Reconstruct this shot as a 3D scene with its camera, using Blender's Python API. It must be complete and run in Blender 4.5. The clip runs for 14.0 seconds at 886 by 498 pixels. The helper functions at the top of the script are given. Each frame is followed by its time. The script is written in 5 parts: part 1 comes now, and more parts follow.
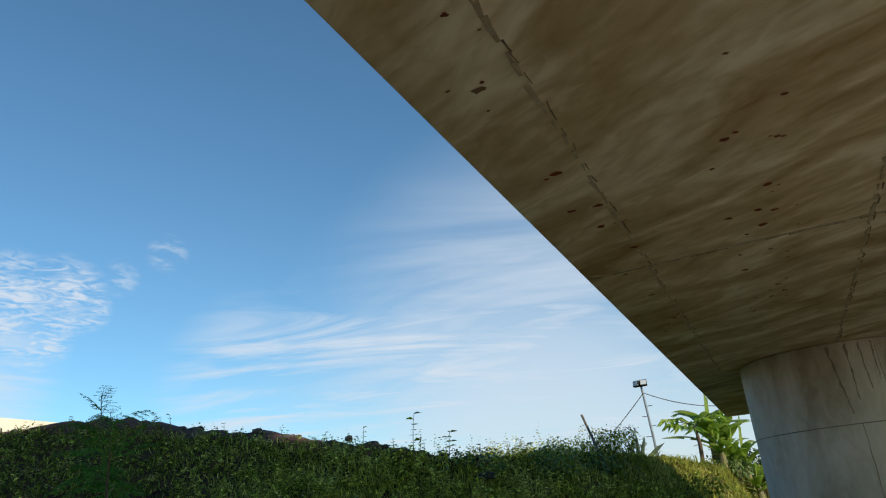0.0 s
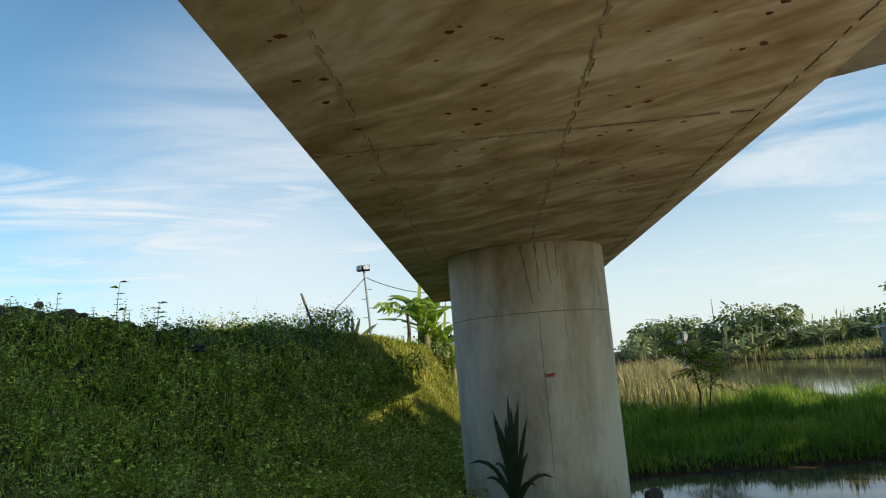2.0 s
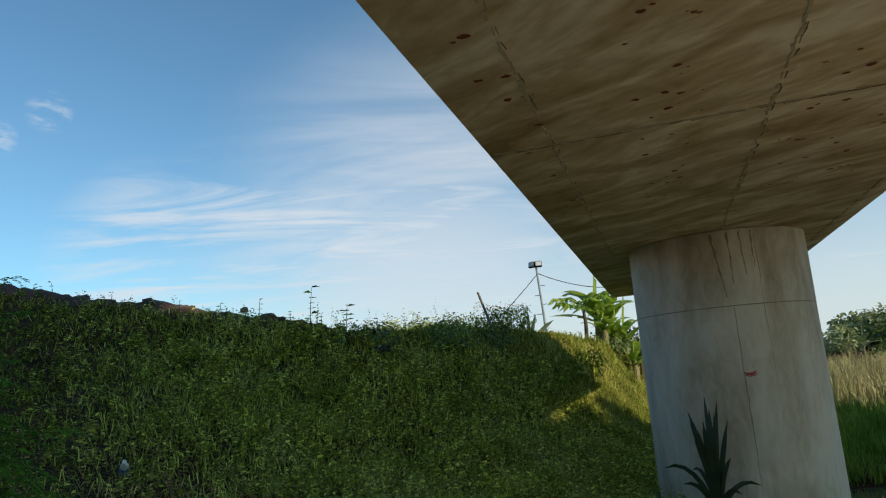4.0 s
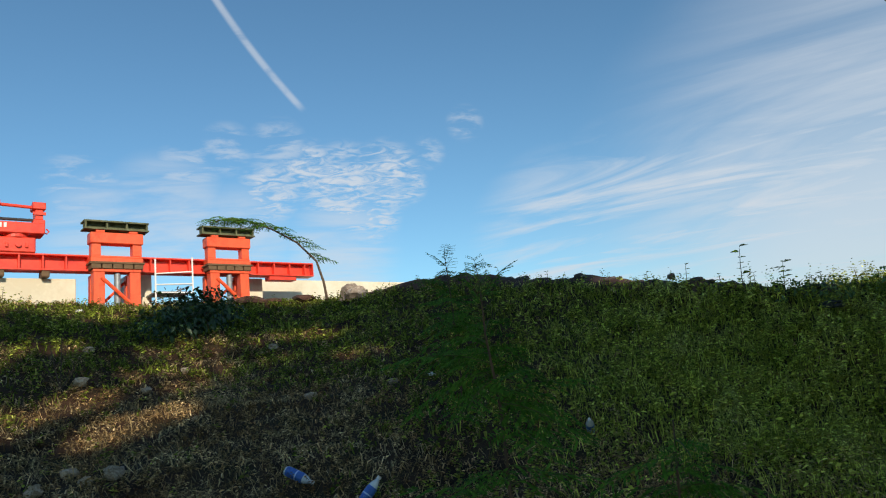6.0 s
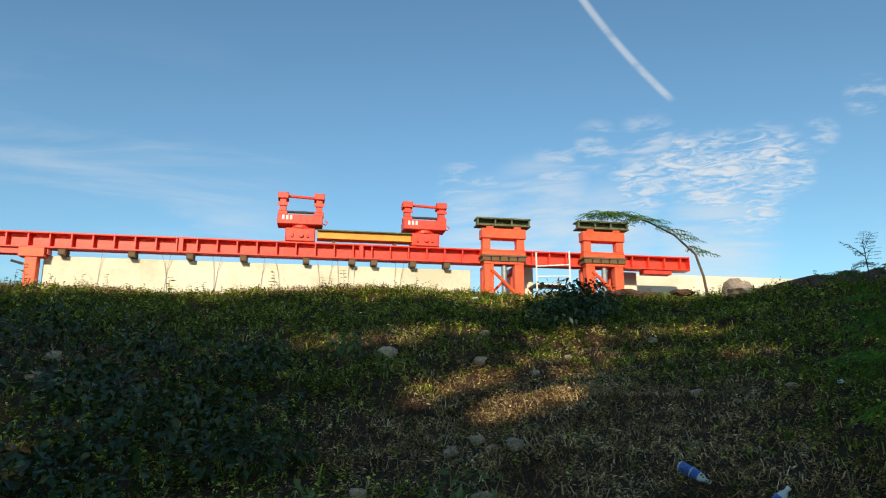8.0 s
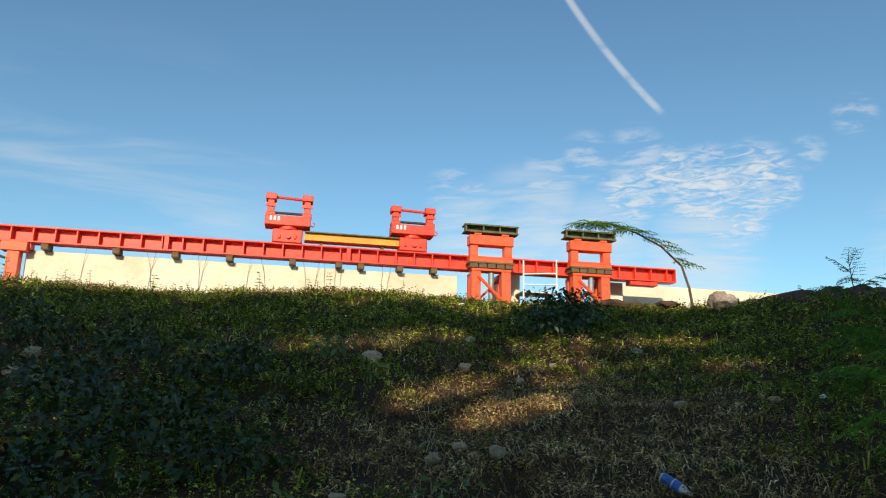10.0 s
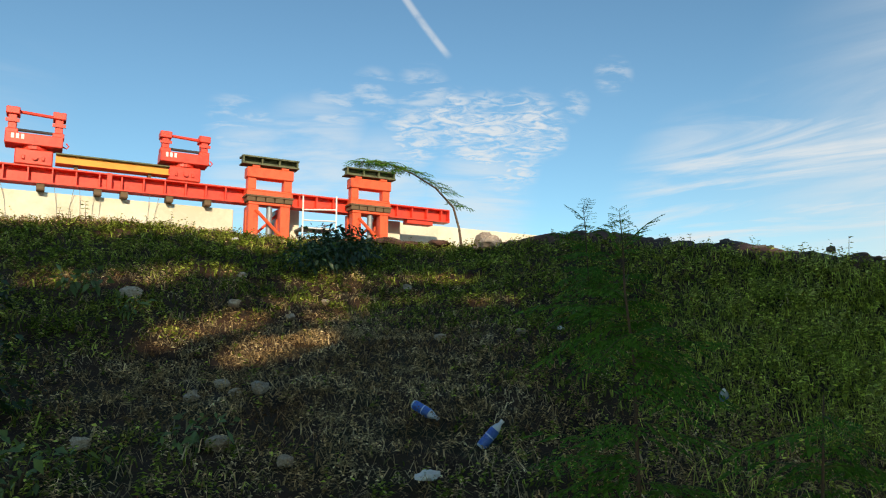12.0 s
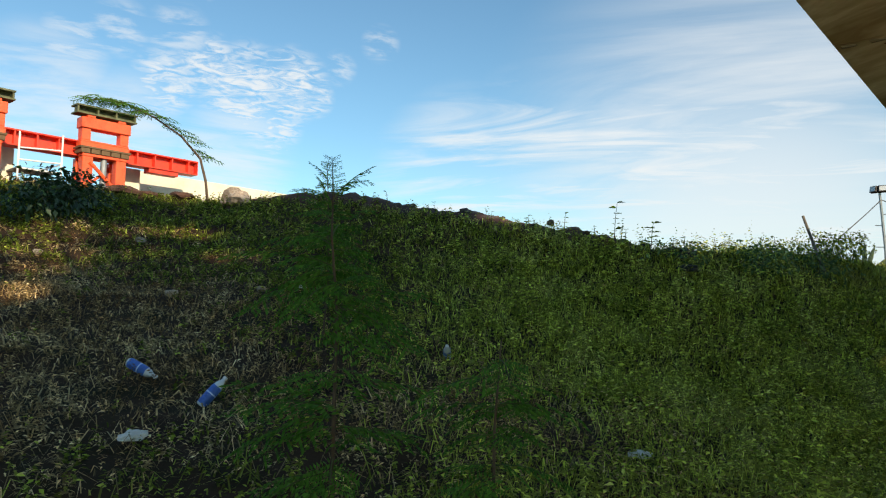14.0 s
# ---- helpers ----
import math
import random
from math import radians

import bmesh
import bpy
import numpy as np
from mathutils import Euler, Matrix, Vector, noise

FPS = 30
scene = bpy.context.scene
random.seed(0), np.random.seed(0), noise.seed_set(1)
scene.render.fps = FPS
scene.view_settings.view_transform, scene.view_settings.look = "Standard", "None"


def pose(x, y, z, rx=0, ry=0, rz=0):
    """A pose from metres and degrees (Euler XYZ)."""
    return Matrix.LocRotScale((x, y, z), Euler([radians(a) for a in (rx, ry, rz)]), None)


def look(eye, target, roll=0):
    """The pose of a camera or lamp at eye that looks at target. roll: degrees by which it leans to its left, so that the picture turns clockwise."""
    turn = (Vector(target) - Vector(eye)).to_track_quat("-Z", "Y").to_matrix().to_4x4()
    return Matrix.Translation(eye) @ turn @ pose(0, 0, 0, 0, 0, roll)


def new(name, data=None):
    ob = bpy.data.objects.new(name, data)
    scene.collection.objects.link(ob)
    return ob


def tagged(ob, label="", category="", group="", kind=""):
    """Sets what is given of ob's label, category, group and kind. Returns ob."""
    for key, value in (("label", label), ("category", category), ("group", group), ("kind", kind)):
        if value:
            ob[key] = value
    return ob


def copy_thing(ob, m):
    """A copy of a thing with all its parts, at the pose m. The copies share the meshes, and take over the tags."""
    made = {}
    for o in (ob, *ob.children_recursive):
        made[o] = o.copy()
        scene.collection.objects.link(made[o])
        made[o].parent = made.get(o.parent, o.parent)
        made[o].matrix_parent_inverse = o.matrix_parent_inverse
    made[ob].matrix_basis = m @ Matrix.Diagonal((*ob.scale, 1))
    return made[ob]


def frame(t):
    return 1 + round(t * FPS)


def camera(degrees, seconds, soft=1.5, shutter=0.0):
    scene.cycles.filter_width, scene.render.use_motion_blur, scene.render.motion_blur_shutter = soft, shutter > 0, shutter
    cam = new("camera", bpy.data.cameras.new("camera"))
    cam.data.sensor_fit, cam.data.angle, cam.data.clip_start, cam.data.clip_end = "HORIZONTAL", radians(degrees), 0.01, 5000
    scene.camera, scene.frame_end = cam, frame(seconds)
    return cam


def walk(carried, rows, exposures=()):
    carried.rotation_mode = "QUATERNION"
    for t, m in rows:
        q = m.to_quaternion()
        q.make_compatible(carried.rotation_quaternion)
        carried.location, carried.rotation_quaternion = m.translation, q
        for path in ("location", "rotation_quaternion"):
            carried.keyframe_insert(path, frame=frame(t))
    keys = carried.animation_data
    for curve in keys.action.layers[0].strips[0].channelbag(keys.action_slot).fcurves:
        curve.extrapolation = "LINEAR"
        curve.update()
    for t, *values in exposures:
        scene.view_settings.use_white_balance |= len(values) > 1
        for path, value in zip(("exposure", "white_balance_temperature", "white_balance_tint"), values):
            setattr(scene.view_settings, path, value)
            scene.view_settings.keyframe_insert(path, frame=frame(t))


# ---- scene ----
# seconds, stops, white balance and tint, as the clip's camera drifts
EXPOSURES = [(0.0, 0.0, 6350, 10), (1.0, .12, 6800, 10), (2.2, .27, 6900, 10), (4.5, -.1, 6550, 10), (5.5, -.15, 6500, 11), (7.0, 0.0, 6800, 11), (8.0, .05, 6950, 11), (11.0, .05, 7000, 11), (12.5, .15, 7200, 11), (14.0, .28, 7200, 11)]
cam = camera(64.34, 14.0, soft=1.15)
# seconds, place in metres, turn in degrees
PATH = [
    (0.0, -0.021, -0.001, 2.021, 111.04, 4.98, 25.60),
    (0.5, 0.028, 0.036, 2.010, 108.49, 6.67, 14.96),
    (1.0, 0.057, 0.070, 2.001, 105.15, 6.27, 6.74),
    (1.5, 0.074, 0.099, 1.998, 101.75, 4.48, 4.98),
    (2.0, 0.086, 0.095, 1.980, 99.72, 4.52, 3.59),
    (2.2, 0.080, 0.115, 1.982, 98.61, 3.95, 2.89),
    (4.3, -0.070, 0.200, 2.036, 100.66, 4.83, 20.76),
    (4.5, -0.082, 0.204, 2.036, 100.51, 4.91, 23.20),
    (5.0, -0.108, 0.138, 2.002, 101.09, 4.44, 34.92),
    (5.5, -0.089, 0.046, 1.993, 101.17, 5.59, 43.35),
    (6.0, -0.139, -0.093, 1.987, 101.20, 5.85, 50.71),
    (6.5, -0.122, -0.146, 1.975, 101.26, 6.73, 59.26),
    (7.0, -0.163, -0.205, 1.971, 102.95, 5.21, 67.37),
    (7.5, -0.222, -0.240, 1.936, 101.37, 3.16, 72.88),
    (8.0, -0.274, -0.248, 1.943, 102.33, -0.00, 79.51),
    (8.2, -0.342, -0.238, 1.949, 104.20, -0.70, 79.37),
    (10.5, -0.288, -0.232, 1.935, 101.46, -1.58, 76.82),
    (11.0, -0.222, -0.214, 1.932, 98.57, -0.92, 73.44),
    (11.5, -0.149, -0.167, 1.963, 98.29, -0.01, 67.24),
    (12.0, -0.163, -0.111, 1.957, 97.79, -0.03, 60.76),
    (12.5, -0.162, -0.101, 1.923, 96.76, 0.03, 60.32),
    (13.0, -0.155, -0.062, 1.906, 95.05, -0.21, 58.10),
    (13.5, -0.154, -0.007, 1.893, 94.62, -0.44, 52.21),
    (14.0, -0.079, 0.080, 1.898, 94.95, -0.78, 41.08),
]
walk(cam, [(t, pose(*p)) for t, *p in PATH], EXPOSURES)

# ---- daylight: a low warm sun behind the camera, blue sky with thin cloud ----
SUN_AZ, SUN_EL = 108.0, 26.0


def toward(az, el):
    """Unit vector for a compass bearing from +y towards +x, and a height over the horizon, in degrees."""
    a, e = radians(az), radians(el)
    return Vector((math.sin(a) * math.cos(e), math.cos(a) * math.cos(e), math.sin(e)))


sun_data = bpy.data.lights.new("sun", "SUN")
sun_data.energy, sun_data.angle, sun_data.color = 5.0, radians(0.6), (1.0, 0.86, 0.66)
sun = new("sun", sun_data)
sun.matrix_world = look(toward(SUN_AZ, SUN_EL) * 60, (0, 0, 0))

world = bpy.data.worlds.new("sky")
scene.world = world
world.use_nodes = True
wt = world.node_tree
wt.nodes.clear()


def wnode(kind, *ins, **sets):
    n = wt.nodes.new(kind)
    for k, v in sets.items():
        setattr(n, k, v)
    for i, v in enumerate(ins):
        if v is None:
            continue
        if isinstance(v, bpy.types.NodeSocket):
            wt.links.new(v, n.inputs[i])
        else:
            n.inputs[i].default_value = v
    return n


def wmath(op, a, b=None, clamp=False):
    return wnode("ShaderNodeMath", a, b, operation=op, use_clamp=clamp).outputs[0]


def wstep(v, lo, hi, a=0.0, b=1.0):
    return wnode("ShaderNodeMapRange", v, lo, hi, a, b, interpolation_type="SMOOTHSTEP").outputs[0]


sky = wnode("ShaderNodeTexSky", sky_type="NISHITA", sun_disc=False, sun_elevation=radians(SUN_EL), sun_rotation=radians(SUN_AZ), air_density=1.0, dust_density=0.6, ozone_density=1.6)
way = wnode("ShaderNodeTexCoord").outputs["Generated"]
up = wnode("ShaderNodeSeparateXYZ", way).outputs[2]


def spot(az, el, size, soft):
    """A round patch of sky: 1 inside size degrees, 0 past size + soft."""
    d = wnode("ShaderNodeVectorMath", way, tuple(toward(az, el)), operation="DOT_PRODUCT").outputs["Value"]
    return wstep(d, math.cos(radians(size + soft)), math.cos(radians(size)))


def wisps(scale, stretch, turn, detail, lo, hi, distort=0.6):
    """Streaky cloud cover on a high flat layer."""
    flat = wnode("ShaderNodeVectorMath", way, None, operation="DIVIDE")
    lift = wmath("ADD", up, 0.12)
    wt.links.new(wnode("ShaderNodeCombineXYZ", lift, lift, 1.0).outputs[0], flat.inputs[1])
    turned = wnode("ShaderNodeMapping", flat.outputs[0], (0, 0, 0), (0, 0, radians(-turn)), (1, 1, 1))
    m = wnode("ShaderNodeMapping", turned.outputs[0], (0, 0, 0), (0, 0, 0), (scale * stretch, scale, 0.0))
    n = wnode("ShaderNodeTexNoise", m.outputs[0])
    n.inputs["Scale"].default_value, n.inputs["Detail"].default_value, n.inputs["Roughness"].default_value, n.inputs["Distortion"].default_value = 1.0, detail, 0.6, distort
    return wstep(n.outputs[0], lo, hi)


def wmax(*vals):
    out = vals[0]
    for v in vals[1:]:
        out = wmath("MAXIMUM", out, v)
    return out


def times(*vals):
    out = vals[0]
    for v in vals[1:]:
        out = wmath("MULTIPLY", out, v)
    return out


def lumps(*spots):
    return wmax(*[spot(*q) for q in spots])


fine_streaks = wisps(5.0, 0.3, 28, 8, 0.30, 0.72, 0.8)
veil = times(spot(-12, 4, 3, 27), wisps(1.3, 0.6, 24, 7, 0.20, 0.66, 0.9), wmath("ADD", wmath("MULTIPLY", fine_streaks, 0.3), 0.7), 0.92)
puffs = times(lumps((-17.5, 14.0, 0, 9), (-33, 12.8, 0, 8), (-26, 12.5, 0, 9), (-39, 10.0, 0, 9), (-24, 8.0, 1, 11), (-12, 6, 1, 11)), wisps(2.6, 0.32, 26, 9, 0.36, 0.70, 1.1), 0.9)
milk = times(spot(-17, 2, 4, 15), wisps(0.9, 0.5, 24, 3, 0.1, 0.5), 0.72)
low_veil = times(wstep(up, 0.34, 0.02), wstep(wnode("ShaderNodeVectorMath", way, tuple(toward(12, 0)), operation="DOT_PRODUCT").outputs["Value"], 0.45, 0.98), 0.75)
right_cloud = times(spot(22, 10, 3, 16), wisps(1.6, 0.5, -20, 7, 0.32, 0.66, 0.7), 0.8)
flock = times(lumps((-57.3, 16.8, 1.0, 3.2), (-53.8, 17.4, .8, 2.6), (-60.2, 18.4, .3, 2.4), (-55.4, 14.3, .5, 2.4), (-63.4, 16.7, .3, 2.6), (-51.9, 16.6, .2, 1.6)), wisps(17.0, 0.7, 58, 8, 0.36, 0.64, 1.3), wisps(6.0, 0.6, 50, 4, 0.30, 0.52, 0.5), 0.85)
crumbs = times(lumps((-69.7, 18.5, .2, 2.6), (-66.6, 20.1, .2, 2.2), (-62.5, 20.3, .2, 2.4), (-46.6, 21.0, .1, 1.6), (-77.3, 17.2, .2, 3.0), (-50, 19, .1, 1.5)), wisps(12.0, 0.55, 62, 7, 0.44, 0.66, 0.4), 0.5)
thin = times(lumps((-71.5, 15, 1, 4.5), (-75.5, 13.5, .5, 5), (-66, 13.0, .5, 4.5), (-58, 11.5, .5, 5)), wisps(4.5, 0.35, 66, 7, 0.28, 0.66), 0.6)
haze_left = times(spot(-104, 13, 2, 14), wisps(3.0, 0.35, 100, 5, 0.42, 0.8), 0.4)
# a short vapour trail, sharper at its near end and bent at the top
a_end, b_end = toward(-60.3, 23.1), toward(-67.9, 32.3)
side = a_end.cross(b_end).normalized()
off = wnode("ShaderNodeVectorMath", way, tuple(side), operation="DOT_PRODUCT").outputs["Value"]
run = wnode("ShaderNodeVectorMath", way, tuple((b_end - a_end).normalized()), operation="DOT_PRODUCT").outputs["Value"]
r0, r1 = a_end.dot((b_end - a_end).normalized()), b_end.dot((b_end - a_end).normalized())
bow = wmath("MULTIPLY", wmath("MULTIPLY", wmath("SUBTRACT", run, r0), wmath("SUBTRACT", run, r1)), -0.55)
trail = times(wstep(wmath("ABSOLUTE", wmath("ADD", off, bow)), 0.0068, 0.0012), wstep(run, r0 - 0.006, r0 + 0.012), wstep(run, r1 + 0.12, r1), wisps(14.0, 1.0, 0, 6, 0.0, 0.6), 0.5)
cover = wmath("MINIMUM", wmax(veil, milk, puffs, low_veil, right_cloud, flock, crumbs, thin, haze_left, trail), 0.97)
clear = wnode("ShaderNodeMix", data_type="RGBA", blend_type="MULTIPLY")
clear.inputs[0].default_value = 1.0
wt.links.new(sky.outputs[0], clear.inputs[6])
clear.inputs[7].default_value = (.72, 1.06, 1.14, 1)
mixed = wnode("ShaderNodeMix", data_type="RGBA")
wt.links.new(cover, mixed.inputs[0])
wt.links.new(clear.outputs[2], mixed.inputs[6])
mixed.inputs[7].default_value = (5.5, 6.0, 6.5, 1)
back = wnode("ShaderNodeBackground", mixed.outputs[2], 0.128)
wt.links.new(back.outputs[0], wnode("ShaderNodeOutputWorld").inputs[0])

# ---- materials ----
MATS = {}


def mat(name, tones, scale=4.0, rough=0.85, metal=0.0, bump=0.15, fine=40.0, stretch=(1, 1, 1), island=0.0, thing=0.0, light=0.0, spec=0.5, turn=0.0, distort=0.4, lo=0.3, hi=0.7, glint=0.0):
    """A surface of two or three tones mixed by coarse and fine noise at real-world size. island / thing: how far single
    loose pieces / whole objects differ in brightness. light: how much passes through a leaf. glint: sky glints put into
    the colour, most loose pieces dull, a few up to 1 + glint times as bright.
    """
    if name in MATS:
        return MATS[name]
    m = bpy.data.materials.new(name)
    m.use_nodes = True
    t = m.node_tree
    t.nodes.clear()
    nn, ln = t.nodes.new, t.links.new
    out, b = nn("ShaderNodeOutputMaterial"), nn("ShaderNodeBsdfPrincipled")
    co, mp = nn("ShaderNodeTexCoord"), nn("ShaderNodeMapping")
    mp.inputs["Scale"].default_value = stretch
    if turn:
        tn = nn("ShaderNodeMapping")
        tn.inputs["Rotation"].default_value = (0, 0, radians(-turn))
        ln(co.outputs["Object"], tn.inputs[0])
        ln(tn.outputs[0], mp.inputs[0])
    else:
        ln(co.outputs["Object"], mp.inputs[0])
    n1, n2 = nn("ShaderNodeTexNoise"), nn("ShaderNodeTexNoise")
    for n, s, d in ((n1, scale, 5), (n2, fine, 3)):
        n.inputs["Scale"].default_value, n.inputs["Detail"].default_value, n.inputs["Distortion"].default_value = s, d, distort
        ln(mp.outputs[0], n.inputs[0])
    add = nn("ShaderNodeMath")
    add.operation = "MULTIPLY_ADD"
    ln(n2.outputs[0], add.inputs[0])
    add.inputs[1].default_value = 0.35
    ln(n1.outputs[0], add.inputs[2])
    ramp_ = nn("ShaderNodeValToRGB")
    cr = ramp_.color_ramp
    while len(cr.elements) < len(tones):
        cr.elements.new(0.5)
    for i, c in enumerate(tones):
        cr.elements[i].position = lo + 0.175 + (hi - lo) * i / max(1, len(tones) - 1)
        cr.elements[i].color = (*c, 1)
    ln(add.outputs[0], ramp_.inputs[0])
    col = ramp_.outputs[0]
    for amount, node, sock in ((island, "ShaderNodeNewGeometry", "Random Per Island"), (thing, "ShaderNodeObjectInfo", "Random")):
        if amount:
            g, r, h = nn(node), nn("ShaderNodeMapRange"), nn("ShaderNodeHueSaturation")
            ln(g.outputs[sock], r.inputs[0])
            r.inputs[3].default_value, r.inputs[4].default_value = 1 - amount, 1 + amount
            ln(r.outputs[0], h.inputs["Value"])
            ln(col, h.inputs["Color"])
            col = h.outputs[0]
    # painted glints: a few pieces get a much brighter base colour
    if glint:
        g, p, r, h = nn("ShaderNodeNewGeometry"), nn("ShaderNodeMath"), nn("ShaderNodeMapRange"), nn("ShaderNodeHueSaturation")
        p.operation = "POWER"
        ln(g.outputs["Random Per Island"], p.inputs[0])
        p.inputs[1].default_value = 3.0
        ln(p.outputs[0], r.inputs[0])
        r.inputs[3].default_value, r.inputs[4].default_value = .5, 1 + glint
        ln(r.outputs[0], h.inputs["Value"])
        ln(col, h.inputs["Color"])
        col = h.outputs[0]
    ln(col, b.inputs["Base Color"])
    b.inputs["Roughness"].default_value, b.inputs["Metallic"].default_value = rough, metal
    b.inputs["Specular IOR Level"].default_value = spec
    if bump:
        bp = nn("ShaderNodeBump")
        bp.inputs["Strength"].default_value, bp.inputs["Distance"].default_value = bump, 0.02
        ln(add.outputs[0], bp.inputs["Height"])
        ln(bp.outputs[0], b.inputs["Normal"])
    surf = b.outputs[0]
    if light:
        tr, mx = nn("ShaderNodeBsdfTranslucent"), nn("ShaderNodeMixShader")
        ln(col, tr.inputs[0])
        mx.inputs[0].default_value = light
        ln(surf, mx.inputs[1])
        ln(tr.outputs[0], mx.inputs[2])
        surf = mx.outputs[0]
    ln(surf, out.inputs[0])
    MATS[name] = m
    return m


SOIL = mat("soil", [(.022, .012, .008), (.06, .034, .02), (.034, .028, .014)], 1.3, 0.95, bump=0.6, fine=25, spec=.1)
# unseen pale ground, added to throw sunlight up onto the soffit
BOUNCE_BED = mat("unseen_bounce_bed", [(.46, .40, .30), (.56, .49, .38), (.64, .57, .45)], 1.0, 0.9, bump=0.4, fine=18)
EARTH = mat("red_earth", [(.04, .02, .014), (.075, .035, .024), (.12, .06, .04)], 3.0, 0.95, bump=0.8, fine=30)
SOFFIT = mat("soffit_concrete", [(.40, .27, .125), (.62, .485, .28), (.90, .80, .60)], 1.7, 0.8, bump=0.12, fine=7, stretch=(.6, 1.5, 1), distort=.9, lo=.28, hi=.68, turn=-32)
PIER = mat("pier_concrete", [(.40, .325, .235), (.55, .48, .38), (.67, .61, .52)], 1.2, 0.85, bump=0.12, fine=9, stretch=(1.3, 1.3, .5), lo=.3, hi=.66, distort=.8)
STAIN = mat("rust_stain", [(.14, .03, .012), (.24, .06, .022)], 12, 0.9)
STREAK = mat("damp_streak", [(.20, .17, .125), (.32, .275, .21)], 9, 0.85)
SEAM = mat("dark_seam", [(.17, .125, .07), (.25, .19, .12)], 9, 0.9)
GROUT = mat("pale_seam", [(.40, .31, .19), (.58, .49, .35)], 7, 0.9)
RED = mat("red_paint", [(.70, .045, .02), (.78, .062, .03), (.66, .035, .018)], 2.0, 0.45, bump=0.04, fine=12)
ORANGE = mat("orange_red_paint", [(.78, .085, .025), (.86, .12, .04), (.70, .07, .02)], 2.5, 0.5, bump=0.04, fine=14)
YELLOW = mat("yellow_paint", [(.70, .27, .02), (.80, .34, .03)], 2.0, 0.5, bump=0.04)
OLIVE = mat("olive_steel", [(.05, .055, .025), (.10, .11, .05), (.16, .16, .08)], 5, 0.7, bump=0.1)
GREYSTEEL = mat("grey_steel", [(.22, .25, .27), (.32, .35, .36)], 6, 0.45, metal=0.4)
BLACKISH = mat("dark_steel", [(.02, .02, .02), (.045, .04, .04)], 8, 0.6)
TIMBER = mat("timber_block", [(.10, .06, .03), (.18, .115, .06)], 6, 0.85, stretch=(4, .6, 4))
CREAM = mat("cream_concrete", [(.62, .56, .42), (.70, .65, .51), (.76, .71, .58)], 0.7, 0.85, bump=0.06, fine=8)
WHITEPAINT = mat("white_paint", [(.72, .72, .70), (.82, .82, .80)], 5, 0.6)
BASALT = mat("dark_stone", [(.05, .045, .045), (.10, .085, .08), (.16, .13, .12)], 5, 0.9, bump=0.7, fine=22, thing=.35)
PALESTONE = mat("pale_stone", [(.20, .15, .12), (.30, .24, .19), (.40, .34, .28)], 5, 0.9, bump=0.5, fine=26, thing=.25)
BARK = mat("bark", [(.07, .045, .03), (.13, .09, .06)], 9, 0.9, bump=0.4, stretch=(3, 3, .6))

# ---- the shape of the land ----
CREST = [(-19, -400, 4.75), (-19, -12, 4.72), (-19.2, -3, 4.75), (-19.2, 2, 4.98), (-18.8, 6, 4.85), (-17.6, 10.2, 4.75), (-13.4, 11.4, 4.6), (-10, 11.3, 3.93), (-7.2, 11.3, 3.36), (-5.3, 11.9, 3.05), (-4.3, 14, 3.05), (-3.2, 17.5, 3.0), (-2.0, 22, 2.75), (-1.6, 26, 2.6), (-4, 400, 2.6)]
TOE = [(-1.5, -400, .3), (-1.5, -2, .35), (-1.2, 3, .45), (-1.0, 9, .2), (-.8, 12, .15), (-.4, 18, .3), (0, 30, .4), (0, 400, .4)]


def along(line, x, y):
    """Distance to a polyline, and the height of its near stretch, blended by nearness, for arrays of x and y."""
    best, high, total = np.full(x.shape, 1e9), np.zeros(x.shape), np.zeros(x.shape)
    for (ax, ay, az), (bx, by, bz) in zip(line, line[1:]):
        dx, dy = bx - ax, by - ay
        s = np.clip(((x - ax) * dx + (y - ay) * dy) / (dx * dx + dy * dy), 0, 1)
        d = np.hypot(x - ax - s * dx, y - ay - s * dy)
        best = np.minimum(best, d)
        w = 1 / (d * d + .05) ** 2
        high, total = high + w * (az + s * (bz - az)), total + w
    return best, high / total


def left_of(line, x, y):
    """Whether points lie on the land side (towards -x) of a polyline that runs from south to north."""
    inside = np.zeros(x.shape, bool)
    ring = [(a, b) for a, b, _ in line] + [(-1e5, 400), (-1e5, -400)]
    for (ax, ay), (bx, by) in zip(ring, ring[1:] + ring[:1]):
        if ay != by:
            inside ^= ((ay > y) != (by > y)) & (x < ax + (y - ay) * (bx - ax) / (by - ay))
    return inside


def ramp(v, a, b):
    s = np.clip((v - a) / (b - a), 0, 1)
    return s * s * (3 - 2 * s)


def wave(x, y, k, seed):
    """Cheap smooth unevenness, -1 to 1."""
    a = np.random.RandomState(seed).uniform(0, 6.28, 8)
    return (np.sin(k * x + a[0]) * np.sin(k * .9 * y + a[1]) + np.sin(k * 1.7 * (x + .4 * y) + a[2]) * np.sin(k * 1.5 * (y - .5 * x) + a[3]) + np.sin(k * 3.1 * x + a[4] + np.sin(k * y)) * np.sin(k * 2.7 * y + a[5]) * .5) / 2.5


